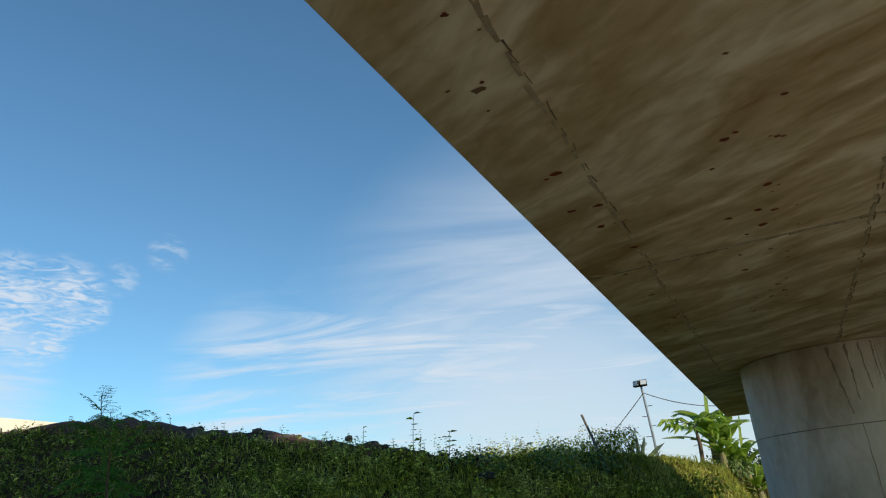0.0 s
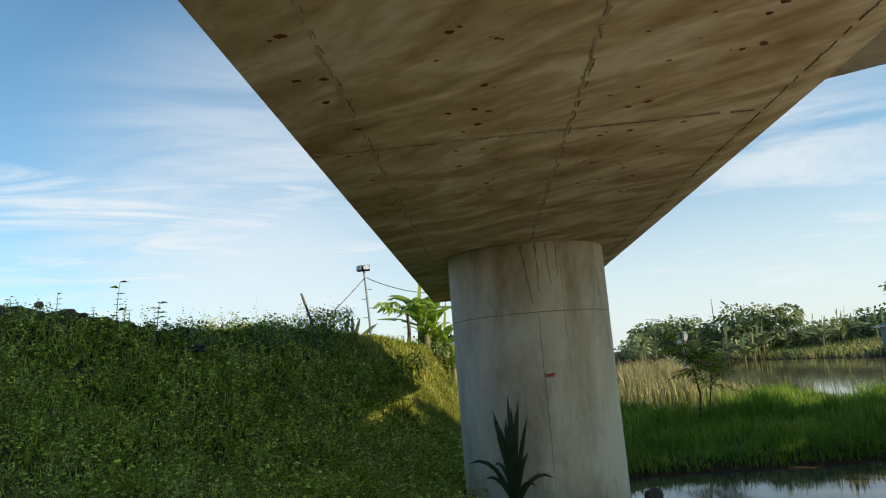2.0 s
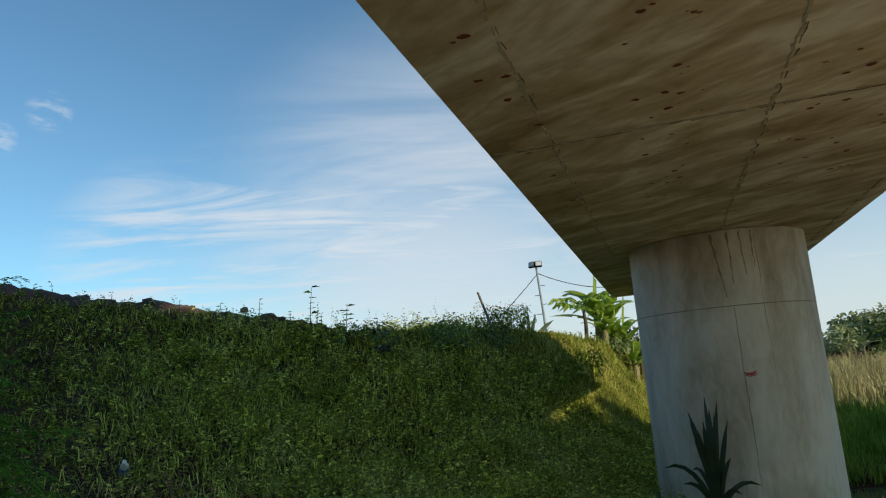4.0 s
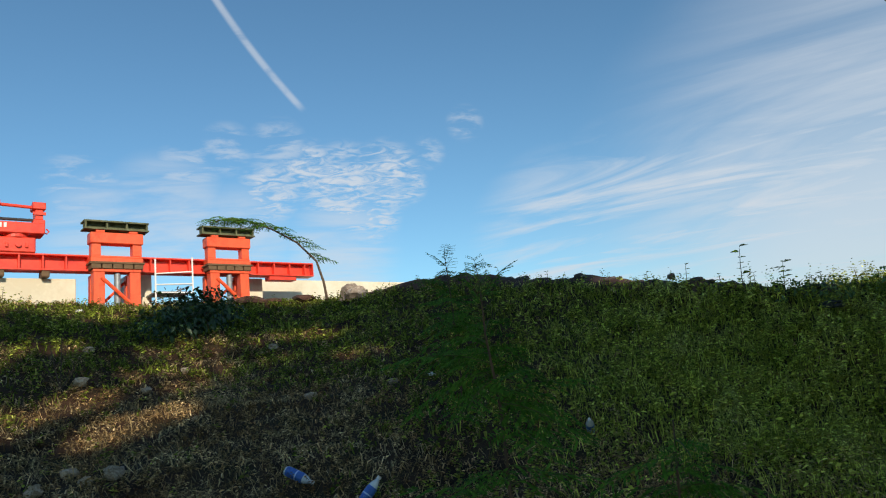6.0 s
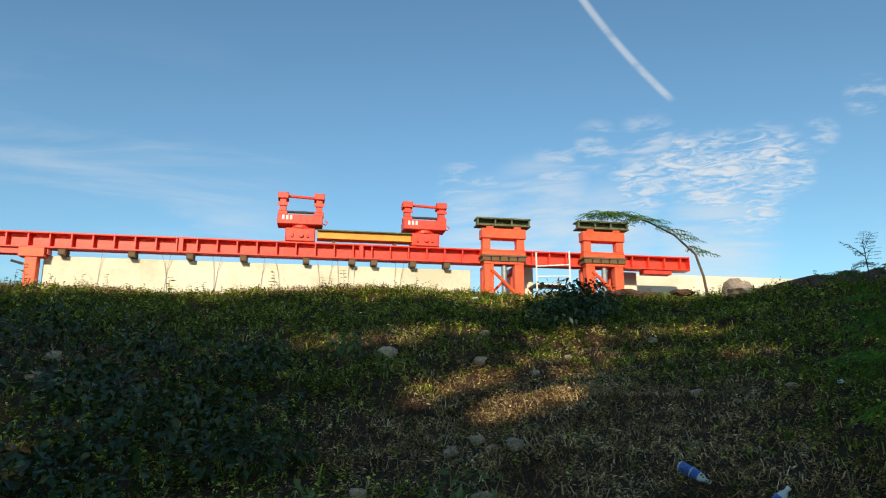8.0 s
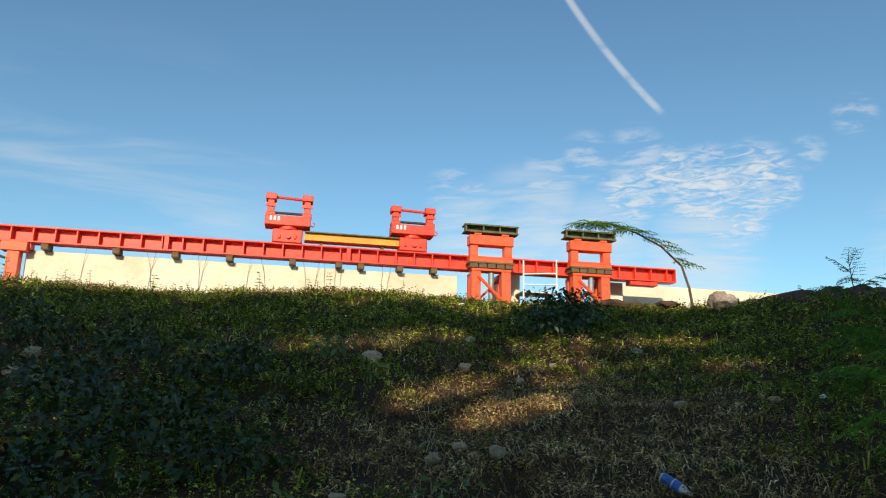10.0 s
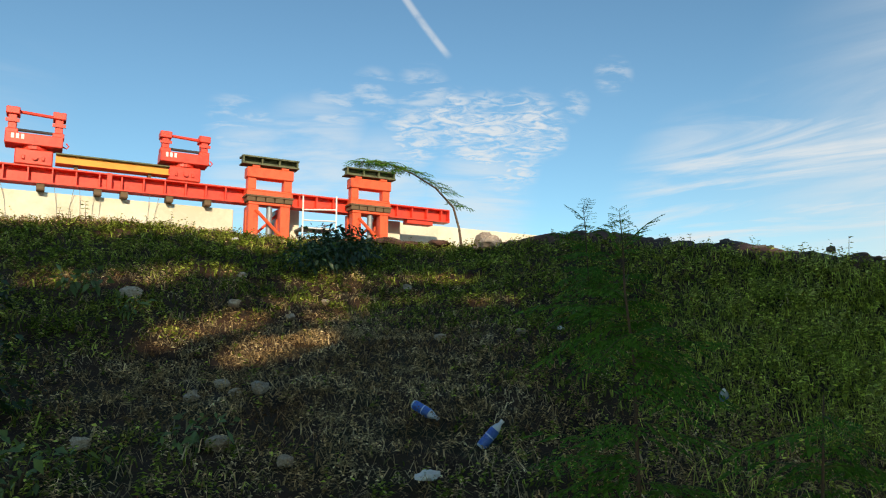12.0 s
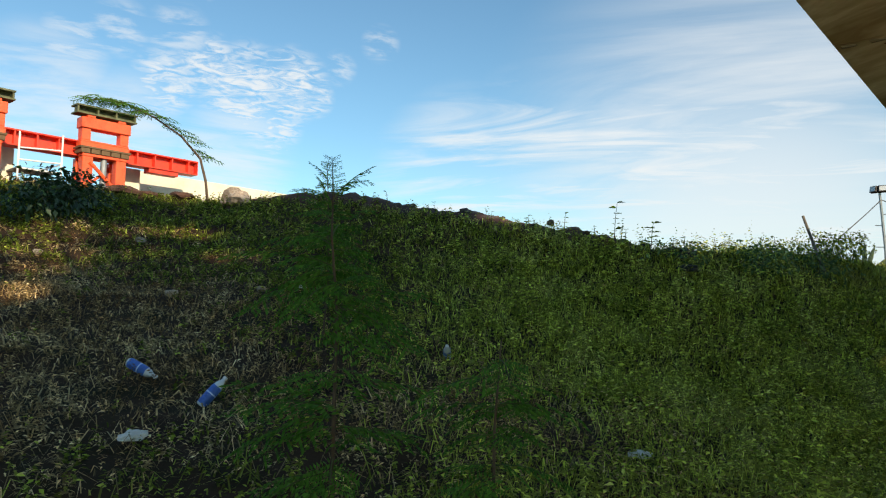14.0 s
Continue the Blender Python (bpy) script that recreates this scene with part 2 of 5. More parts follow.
def height(x, y):
    x, y = np.asarray(x, float), np.asarray(y, float)
    dt, zt = along(TOE, x, y)
    dc, zc = along(CREST, x, y)
    bank = zt + (zc - zt) * (dt / (dt + dc + 1e-6)) ** 1.3
    top = zc - .1 * ramp(dc, 0, 2) + .35 * ramp(dc, 6, 14) * ramp(y, 30, 0)
    low = zt + 0 * x
    # pond beside the pier, spit of land, river, far bank
    pond = ramp(x, 1.2, 2.6) * (1 - ramp(y, 11.3, 12.6)) * ramp(y, 4.6, 6.0)
    low = low * (1 - pond) - .5 * pond
    edge = 9.5 + .17 * (y - 20) + 1.2 * np.sin(y * .13)
    river = ramp(x, edge - 1, edge + 1.5) * ramp(y, 19, 22) * (1 - ramp(x, 33, 37)) * (1 - ramp(y, 92 , 98))
    low = low * (1 - river) - .6 * river
    low = low + ramp(x, 35, 60) * 1.6 * ramp(y, 0, 30) + ramp(y, 94, 120) * 1.6 * (x > -3)
    z = np.where(left_of(CREST, x, y), top, np.where(left_of(TOE, x, y), bank, low))
    rough = np.where(left_of(TOE, x, y), 1., .35)
    fade = 1 / (1 + (np.hypot(x, y) / 60) ** 2)
    return z + rough * fade * (.10 * wave(x, y, .9, 3) + .05 * wave(x, y, 2.7, 5))

WATER_Z = 0.0


def grid_mesh(name, xs, ys, zs):
    """A height sheet over a grid of xs and ys."""
    nx, ny = len(xs), len(ys)
    gx, gy = np.meshgrid(xs, ys)
    me = bpy.data.meshes.new(name)
    co = np.stack([gx, gy, zs], -1).reshape(-1, 3)
    i = np.arange((ny - 1) * nx).reshape(ny - 1, nx)[:, :-1].ravel()
    quads = np.stack([i, i + 1, i + 1 + nx, i + nx], -1)
    me.from_pydata(co.tolist(), [], quads.tolist())
    me.polygons.foreach_set("use_smooth", np.ones(len(quads), bool))
    me.update()
    return me


def spread(lo, hi, step, far, grow=1.16):
    """Coordinates at an even step from lo to hi, then ever wider out to far."""
    mid = list(np.arange(lo, hi + step / 2, step))
    out, s, v = [], step, hi
    while v < far:
        s *= grow
        v += s
        out.append(v)
    back, s, v = [], step, lo
    while v > -far:
        s *= grow
        v -= s
        back.append(v)
    return np.array(back[::-1] + mid + out)


gxs, gys = spread(-24, 12, 0.22, 1800), spread(-14, 26, 0.22, 1800)
gzs = height(*np.meshgrid(gxs, gys))
ground = new("ground", grid_mesh("ground", gxs, gys, gzs))
ground.data.materials.append(SOIL)
ground.data.materials.append(BOUNCE_BED)
# pale bed by and under the bridge, an unseen added light reflector: second material
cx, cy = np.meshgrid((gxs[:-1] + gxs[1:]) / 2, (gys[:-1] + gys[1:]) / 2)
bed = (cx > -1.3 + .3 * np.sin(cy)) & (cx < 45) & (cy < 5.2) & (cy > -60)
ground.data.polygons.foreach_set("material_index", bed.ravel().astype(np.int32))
tagged(ground, "brown soil of a grassy river bank with weeds", "ground", kind="structure")

wm = bpy.data.materials.new("water")
wm.use_nodes = True
wb = wm.node_tree.nodes["Principled BSDF"]
wb.inputs["Base Color"].default_value, wb.inputs["Roughness"].default_value, wb.inputs["IOR"].default_value = (.10, .085, .05, 1), 0.06, 1.33
wn, wbump = wm.node_tree.nodes.new("ShaderNodeTexNoise"), wm.node_tree.nodes.new("ShaderNodeBump")
wn.inputs["Scale"].default_value, wn.inputs["Detail"].default_value = 2.2, 4
wbump.inputs["Strength"].default_value, wbump.inputs["Distance"].default_value = 0.10, 0.03
wm.node_tree.links.new(wn.outputs[0], wbump.inputs["Height"])
wm.node_tree.links.new(wbump.outputs[0], wb.inputs["Normal"])
wxs, wys = np.array([1.0, 6, 12, 20, 28, 34, 42]), np.array([3.5, 8, 14, 22, 40, 60, 80, 100])
water = new("water", grid_mesh("water", wxs, wys, np.zeros((len(wys), len(wxs))) + WATER_Z))
water.data.materials.append(wm)
tagged(water, "still brown river water reflecting the sky", "water", kind="structure")


# ---- helpers for building ----
def part(name, bm, material, parent=None, label="", smooth=False):
    """Links a bmesh as one mesh object, under a thing where one is given."""
    me = bpy.data.meshes.new(name)
    bm.to_mesh(me)
    bm.free()
    if smooth:
        me.polygons.foreach_set("use_smooth", np.ones(len(me.polygons), bool))
    me.materials.append(material)
    ob = new(name, me)
    ob.parent = parent
    return tagged(ob, label)


def base(name, m, label, category, group="", kind=""):
    """An empty at a thing's foot, to hold its parts."""
    ob = new(name)
    ob.matrix_world = m if isinstance(m, Matrix) else Matrix.Translation(m)
    return tagged(ob, label, category, group, kind)


def box(bm, x0, x1, y0, y1, z0, z1, bevel=0.0):
    """Adds a box, with softened edges, to a bmesh."""
    r = bmesh.ops.create_cube(bm, size=1, matrix=Matrix.Translation(((x0 + x1) / 2, (y0 + y1) / 2, (z0 + z1) / 2)) @ Matrix.Diagonal((x1 - x0, y1 - y0, z1 - z0, 1)))
    if bevel:
        edges = list({e for v in r["verts"] for e in v.link_edges})
        bmesh.ops.bevel(bm, geom=edges, offset=bevel, segments=1, affect="EDGES")
    return bm


def boxes(*dims, bevel=0.0):
    bm = bmesh.new()
    for d in dims:
        box(bm, *d, bevel=bevel)
    return bm


def tube(bm, points, radii, sides=8):
    """A bent round bar through points, with a radius at each."""
    pts = [Vector(p) for p in points]
    rings = []
    for i, p in enumerate(pts):
        d = (pts[min(i + 1, len(pts) - 1)] - pts[max(i - 1, 0)]).normalized()
        u = d.orthogonal().normalized() if i == 0 else (u - d * u.dot(d)).normalized()
        v = d.cross(u)
        r = radii[i] if isinstance(radii, (list, tuple)) else radii
        rings.append([bm.verts.new(p + (u * math.cos(6.2832 * k / sides) + v * math.sin(6.2832 * k / sides)) * r) for k in range(sides)])
    for a, b in zip(rings, rings[1:]):
        for k in range(sides):
            bm.faces.new((a[k], a[(k + 1) % sides], b[(k + 1) % sides], b[k]))
    bm.faces.new(rings[0][::-1])
    bm.faces.new(rings[-1])
    return bm


def tubes(*bars, sides=8):
    bm = bmesh.new()
    for pts, r in bars:
        tube(bm, pts, r, sides)
    return bm


def arrays_mesh(name, verts, faces, material, smooth=False):
    """A mesh from numpy arrays of vertices (n, 3) and faces (m, 3 or 4)."""
    me = bpy.data.meshes.new(name)
    k = faces.shape[1]
    me.vertices.add(len(verts))
    me.vertices.foreach_set("co", np.ascontiguousarray(verts, np.float32).ravel())
    me.loops.add(faces.size)
    me.loops.foreach_set("vertex_index", np.ascontiguousarray(faces, np.int32).ravel())
    me.polygons.add(len(faces))
    me.polygons.foreach_set("loop_start", np.arange(0, faces.size, k, dtype=np.int32))
    me.polygons.foreach_set("use_smooth", np.full(len(faces), smooth))
    me.update(calc_edges=True)
    me.materials.append(material)
    return me

# ---- the bridge: a box girder that ends just past a round pier ----
DECK_X0, DECK_X1, SOFFIT_Z, DECK_END = -1.08, 2.45, 3.6, 17.2

bridge = base("bridge_deck", (0, 0, SOFFIT_Z), "unfinished concrete bridge deck with stained brown soffit on a round pier", "bridge")


def girder(y0, y1, z0=0.0, x0=DECK_X0, x1=DECK_X1):
    """One length of the box girder: flat soffit, a chamfered strip beside it, sloping webs, wings and kerbs."""
    bm = bmesh.new()
    shape = [(x0, z0), (x1 - .22, z0), (x1, z0 + .05), (x1 - .05, z0 + .5), (x1 - .35, 1.3), (x1 - .35, 1.6), (x1 - .6, 1.6), (x1 - .6, 1.5), (x0 + .6, 1.5), (x0 + .6, 1.6), (x0 + .35, 1.6), (x0 + .35, 1.3), (x0 + .02, z0 + .5)]
    ends = [[bm.verts.new((x, y, z)) for x, z in shape] for y in (y0, y1)]
    n = len(shape)
    for k in range(n):
        bm.faces.new((ends[0][k], ends[0][(k + 1) % n], ends[1][(k + 1) % n], ends[1][k]))
    bm.faces.new(ends[0])
    bm.faces.new(ends[1][::-1])
    bmesh.ops.recalc_face_normals(bm, faces=bm.faces)
    return bm


cuts = [-30, -19.5, -13.4, -7.3, -1.2, 4.97, 11.6]
for y0, y1 in zip(cuts, cuts[1:]):
    part("girder_segment", girder(y0 + .006, y1 - .006), SOFFIT, bridge)
part("girder_segment", girder(11.62, 12.6), SOFFIT, bridge)
part("girder_segment", girder(12.62, DECK_END), SOFFIT, bridge)


def seam(x0, y0, x1, y1, w, rnd, name, material, skip=.25):
    """A ragged line of mortar along a joint, standing 4 mm proud of the soffit."""
    bm = bmesh.new()
    n = max(3, int(math.hypot(x1 - x0, y1 - y0) / .08))
    dx, dy = (x1 - x0) / n, (y1 - y0) / n
    l = math.hypot(dx, dy)
    for i in range(n):
        if rnd.random() < skip:
            continue
        a, b = (x0 + dx * i + rnd.uniform(-.012, .012), y0 + dy * i + rnd.uniform(-.012, .012)), (x0 + dx * (i + 1.06), y0 + dy * (i + 1.06))
        h = w * rnd.uniform(.3, 1.0)
        px, py = -dy / l * h, dx / l * h
        box4 = [(a[0] - px, a[1] - py), (b[0] - px * .7, b[1] - py * .7), (b[0] + px * .7, b[1] + py * .7), (a[0] + px, a[1] + py)]
        lo = [bm.verts.new((x, y, -.004 - .003 * rnd.random())) for x, y in box4]
        hi = [bm.verts.new((x, y, .002)) for x, y in box4]
        bm.faces.new(lo[::-1])
        for k in range(4):
            bm.faces.new((lo[k], lo[(k + 1) % 4], hi[(k + 1) % 4], hi[k]))
    return tagged(part(name, bm, material, bridge), kind="stuff")


rnd = random.Random(4)
for x, y0, y1 in ((-.62, -12, 11), (.80, -12, 11)):
    seam(x, y0, x, y1, .016, rnd, "mortar_seam", GROUT, .3)
    seam(x + .02, y0, x + .02, y1, .005, rnd, "mortar_seam", SEAM, .6)
seam(2.17, -12, 2.17, 11.5, .006, rnd, "mortar_seam", SEAM, .25)
for y in cuts[1:-1]:
    seam(DECK_X0 + .03, y + .05, 2.1, y - .06, .018, rnd, "cross_seam", GROUT, .12)
    seam(DECK_X0 + .03, y + .07, 2.1, y - .04, .008, rnd, "cross_seam", SEAM, .4)


def rust_mark(x, y, size, rnd):
    """A ragged rust spot round a tie hole."""
    bm = bmesh.new()
    n = 9
    bm.faces.new([bm.verts.new((x + math.cos(-6.283 * k / n) * size * rnd.uniform(.5, 1.35), y + math.sin(-6.283 * k / n) * size * .8 * rnd.uniform(.5, 1.35), -.004)) for k in range(n)])
    return part("rust_mark", bm, STAIN if rnd.random() < .6 else DULLSTAIN, bridge)


DULLSTAIN = mat("dull_rust_stain", [(.17, .09, .04), (.24, .14, .07)], 12, 0.9)
for col in (.24, -.78, 1.05, 1.62, .05, 1.3):
    y = 1.6 + rnd.random()
    while y < 7.4:
        for k in range(rnd.choice((1, 1, 2, 3))):
            rust_mark(col + rnd.gauss(0, .07), y + rnd.gauss(0, .06), rnd.uniform(.008, .032), rnd)
        y += rnd.choice((.22, .35, .5, .75))

# deck wing crossing over beside the main girder
wing = base("side_deck", (0, 0, 4.48), "pale concrete cantilever deck beside the bridge girder", "bridge")
bm = bmesh.new()
foot = [(2.06, 7.75), (6.5, 5.2), (6.5, 1.0), (2.06, 1.0)]
lo = [bm.verts.new((x, y, 0)) for x, y in foot]
hi = [bm.verts.new((x, y, .9)) for x, y in foot]
bm.faces.new(lo)
bm.faces.new(hi[::-1])
for k in range(4):
    bm.faces.new((lo[k], hi[k], hi[(k + 1) % 4], lo[(k + 1) % 4]))
bmesh.ops.recalc_face_normals(bm, faces=bm.faces)
part("slab", bm, PIER, wing)
part("haunch", boxes((2.06, 2.5, 1.2, 7.2, -.25, .0), bevel=.03), PIER, wing)

# ---- the pier ----
PX, PY, PR = .78, 10.72, 1.16
pier = base("bridge_pier", (PX, PY, 0), "round grey concrete bridge pier with pour lines and stains", "pier")


def drum(z0, z1, r, sides=64):
    bm = bmesh.new()
    bmesh.ops.create_cone(bm, cap_ends=True, segments=sides, radius1=r, radius2=r, depth=z1 - z0, matrix=Matrix.Translation((0, 0, (z0 + z1) / 2)))
    return bm


part("pier_drum", drum(-1.0, 2.63, PR), PIER, pier, smooth=False)
part("pier_joint", drum(2.63, 2.642, PR - .006), STREAK, pier)
part("pier_drum", drum(2.642, 3.59, PR + .003), PIER, pier)
bm = bmesh.new()
box(bm, -.5, .5, -.5, .5, 3.588, 3.8)
part("bearing_block", bm, PIER, pier)


def pier_line(angle, z0, z1, w, material, name, rnd, lean=0.0):
    """A thin streak running down the drum at an angle in degrees."""
    bm = bmesh.new()
    n, prev = 14, None
    for i in range(n + 1):
        z = z0 + (z1 - z0) * i / n
        a = radians(angle + lean * i / n + rnd.uniform(-.35, .35))
        h = w * rnd.uniform(.35, 1.0) * (1 - .6 * i / n)
        r = PR + .006
        cur = [bm.verts.new((math.cos(a + s * h / r) * r, math.sin(a + s * h / r) * r, z)) for s in (-1, 1)]
        if prev:
            bm.faces.new((prev[0], prev[1], cur[1], cur[0]))
        prev = cur
    return part(name, bm, material, pier)


for a, z0, z1, w, l in ((-88, 2.62, .4, .008, 0), (-96, 3.55, 2.75, .022, 5), (-86, 3.56, 2.9, .02, 0), (-79, 3.56, 3.0, .016, 1), (-72, 3.56, 3.1, .014, 0), (-88, 1.75, 1.05, .012, 0), (-70, 3.5, 1.2, .006, 0)):
    pier_line(a, z0, z1, w, STREAK, "streak", rnd, l)


def scribble(angle, z, size, rnd):
    """A small red spray mark: a loose looped triangle."""
    pts = []
    for k in range(13):
        u, v = math.cos(k * 1.9) * size, math.sin(k * 2.6) * size * .45 + rnd.uniform(-.01, .01)
        a = radians(angle) + u / PR
        pts.append((math.cos(a) * (PR + .005), math.sin(a) * (PR + .005), z + v))
    return part("spray_mark", tubes((pts, .006), sides=5), mat("red_spray", [(.45, .06, .05), (.55, .12, .10)], 9), pier)


scribble(-84.5, 1.80, .075, rnd)

# ---- launching gantry on top of the bank ----
GX = -24.0  # plane of the near face
BEAM_TOP, BEAM_LOW = 7.275, 6.755

GY0, GY1 = -30.0, 13.5
gantry = base("launching_beam", (GX, 0, BEAM_LOW), "long red painted steel launching beam with stiffener ribs", "beam")
h = BEAM_TOP - BEAM_LOW
part("top_flange", boxes((-.5, 0, GY0, GY1, h - .05, h), bevel=.006), RED, gantry)
part("bottom_flange", boxes((-.5, 0, GY0, GY1, 0, .05), bevel=.006), RED, gantry)
part("web", boxes((-.27, -.23, GY0, GY1 - .02, .05, h - .05)), RED, gantry)
rib_mesh = None
y = GY0 + .3
while y < GY1:
    if rib_mesh is None:
        rib = part("rib", boxes((-.23, -.02, -.02, .02, .05, h - .05)), RED, gantry)
        rib_mesh = rib.data
    else:
        rib = new("rib", rib_mesh)
        rib.parent = gantry
    rib.location = (0, y, 0)
    y += .64
for y in (-4.6, 1.3, 5.6):
    part("splice_plate", boxes((-.228, .008, y - .07, y + .07, .045, h + .012), bevel=.004), RED, gantry)
part("end_plate", boxes((-.5, .0, GY1, GY1 + .03, -.0, h)), RED, gantry)
part("nose_bracket", boxes((-.45, -.05, 11.7, 12.8, -.16, -.004), bevel=.01), RED, gantry)
part("lower_brace", boxes((-.42, -.08, GY0, -8.6, -.2, -.004), bevel=.01), RED, gantry)

# cream concrete girders behind and under the beam
def cream_girder(y0, y1, x0, x1, z0, z1, label):
    g = base("concrete_girder", (GX, 0, 0), label, "girder", "precast girders")
    part("girder_body", boxes((x0, x1, y0, y1, z0, z1), bevel=.02), CREAM, g)
    part("girder_flange", boxes((x0 - .12, x1 + .012, y0 + .01, y1 - .01, z0 - .25, z0 + .16), bevel=.02), CREAM, g)
    return g


cream_girder(-8.8, 5.2, -1.6, -.32, 4.9, 6.555, "long cream concrete girder on top of the bank")
cream_girder(6.9, 7.7, -1.9, -.9, 4.9, 6.85, "grey cream concrete girder end behind the support towers")
cream_girder(12.2, 26.0, -3.4, -2.0, 4.6, 6.98, "low cream concrete girder beyond the launching beam")
cream_girder(10.8, 11.8, -1.9, -.9, 4.9, 6.8, "grey cream concrete girder end behind the support towers")

block = part("timber_block", boxes((-.5, -.03, -.11, .11, 0, .195), bevel=.012), TIMBER)
tagged(block, "brown timber packing block under the steel beam", "block", "packing blocks")
block.location = (GX, -8.2, 6.557)
for y in (-6.1, -4.3, -2.6, -.55, 1.0, 1.75, 3.1, 4.3):
    copy_thing(block, Matrix.Translation((GX, y, 6.557)))


def support_leg(y):
    leg = base("gantry_leg", (GX, y, 5.005), "orange red steel leg at the rear of the launching beam", "leg")
    part("post", boxes((-.3, .02, -.18, .18, 0, 1.45), bevel=.015), ORANGE, leg)
    part("head_plate", boxes((-.35, .06, -.38, .38, 1.45, 1.742), bevel=.012), ORANGE, leg)
    part("base_plate", boxes((-.4, .1, -.35, .35, -.05, .0)), ORANGE, leg)
    part("side_arm", tubes((((.02, -.2, 1.2), (.05, -.55, 1.3)), .04)), BLACKISH, leg)


support_leg(-9.05)


def tower(y):
    """A support tower: braced feet, jack, timber packing, a frame above and an olive steel beam on top."""
    t = base("support_tower", (GX + .25, y, 4.89), "orange red steel support tower with jack and olive top beam", "tower", "support towers")
    w = .54
    for s in (-1, 1):
        part("leg", boxes((-.2, .14, s * w - .165, s * w + .165, 0, 1.78), bevel=.012), ORANGE, t)
        part("leg", boxes((-.75, -.5, s * w - .12, s * w + .12, 0, 1.78), bevel=.012), ORANGE, t)
        part("upper_post", boxes((-.2, .12, s * .62 - .14, s * .62 + .14, 2.31, 2.70), bevel=.012), ORANGE, t)
        part("saddle", boxes((-.24, .16, s * .5 - .13, s * .5 + .13, 3.06, 3.14), bevel=.01), ORANGE, t)
    part("brace", tubes((((.17, -w + .05, 1.6), (.17, w - .15, .75)), .06), sides=6), ORANGE, t)
    part("brace", tubes((((-.6, w - .1, 1.6), (-.6, -w + .15, .75)), .05), sides=6), ORANGE, t)
    part("tie_beam", boxes((-.22, .16, -.72, .72, 1.78, 1.87), bevel=.01), ORANGE, t)
    for k in range(5):
        part("packing_timber", boxes((-.35, .2, -.78 + k * .32, -.50 + k * .32, 1.875, 2.03), bevel=.01), TIMBER, t)
    part("packing_plate", boxes((-.38, .22, -.82, .82, 2.035, 2.10), bevel=.006), TIMBER, t)
    part("lower_rail", boxes((-.24, .15, -.79, .79, 2.105, 2.24), bevel=.01), ORANGE, t)
    part("middle_rail", boxes((-.24, .14, -.77, .77, 2.243, 2.305), bevel=.01), ORANGE, t)
    part("head_rail", boxes((-.26, .18, -.8, .8, 2.70, 3.055), bevel=.02), ORANGE, t)
    top = part("top_beam", boxes((-.3, .2, -.98, .98, 3.145, 3.19), (-.3, .2, -.98, .98, 3.39, 3.44), (-.08, -.02, -.96, .96, 3.19, 3.39)), OLIVE, t, "weathered olive steel beam")
    for k in (-.93, -.3, .3, .93):
        part("stiffener", boxes((-.02, .17, k - .025, k + .025, 3.19, 3.39)), OLIVE, top)
    jack = part("jack", tubes((((-.02, .03, .15), (-.02, .03, 1.77)), .10), sides=16), GREYSTEEL, t, "blue grey hydraulic jack")
    part("jack_foot", boxes((-.2, .16, -.14, .2, 0, .15), bevel=.01), ORANGE, jack)
    return t


first = tower(6.25)
copy_thing(first, Matrix.Translation((GX + .25, 9.98, 4.94)))


def trolley(y, tall):
    """A hoist trolley: bogie box, cross beam and a four-post frame with rollers."""
    t = base("hoist_trolley", (GX - .1, y, BEAM_TOP + .004), "bright red steel hoist trolley riding on the launching beam", "trolley", "hoist trolleys")
    part("bogie", boxes((-.45, .15, -.5, .5, 0, .47), bevel=.03), RED, t)
    for k in (-.27, .25):
        part("lug", boxes((.15, .2, k - .04, k + .04, .14, .27), bevel=.01), RED, t)
    part("axle_boss", tubes((((.15, .03, .22), (.22, .03, .22)), .08), sides=12), RED, t)
    part("turntable", tubes((((-.15, 0, .47), (-.15, 0, .58)), .34), sides=20), RED, t)
    part("cross_beam", boxes((-.5, .22, -.78, .74, .58, .92), bevel=.02), RED, t)
    part("seam_plate", boxes((.22, .235, -.06, -.02, .58, .92)), RED, t)
    for k in range(3):
        part("painted_mark", boxes((.222, .226, -.62 + k * .13, -.545 + k * .13, .73, .88)), WHITEPAINT, t)
    for s in (-.62, .60):
        top = .92 + tall
        post = part("frame_post", boxes((-.35, .1, s - .16, s + .16, .92, 1.06), (-.32, .06, s - .11, s + .11, 1.06, top - .18), bevel=.015), RED, t)
        part("post_head", boxes((-.38, .12, s - .18, s + .18, top - .22, top), bevel=.02), RED, post)
        part("post_cleat", boxes((.06, .10, s - .18, s + .18, .92 + tall * .42, .92 + tall * .55)), RED, post)
        if tall < .8:
            for k in (-.1, 0, .1):
                part("sheave", tubes((((-.3, s + k - .03, top), (-.3, s + k + .03, top)), .11), sides=12), RED, post)
    part("top_roller", tubes((((-.13, -.5, top - .08), (-.13, .48, top - .12)), .05), sides=10), RED, t)
    part("low_roller", tubes((((-.13, -.5, 1.08), (-.13, .48, 1.08)), .045), sides=10), BLACKISH, t)
    part("side_hook", tubes((((-.1, .74, .70), (-.1, .84, .66), (-.1, .9, .74), (-.1, .82, .82)), .022), sides=6), RED, t)
    return t


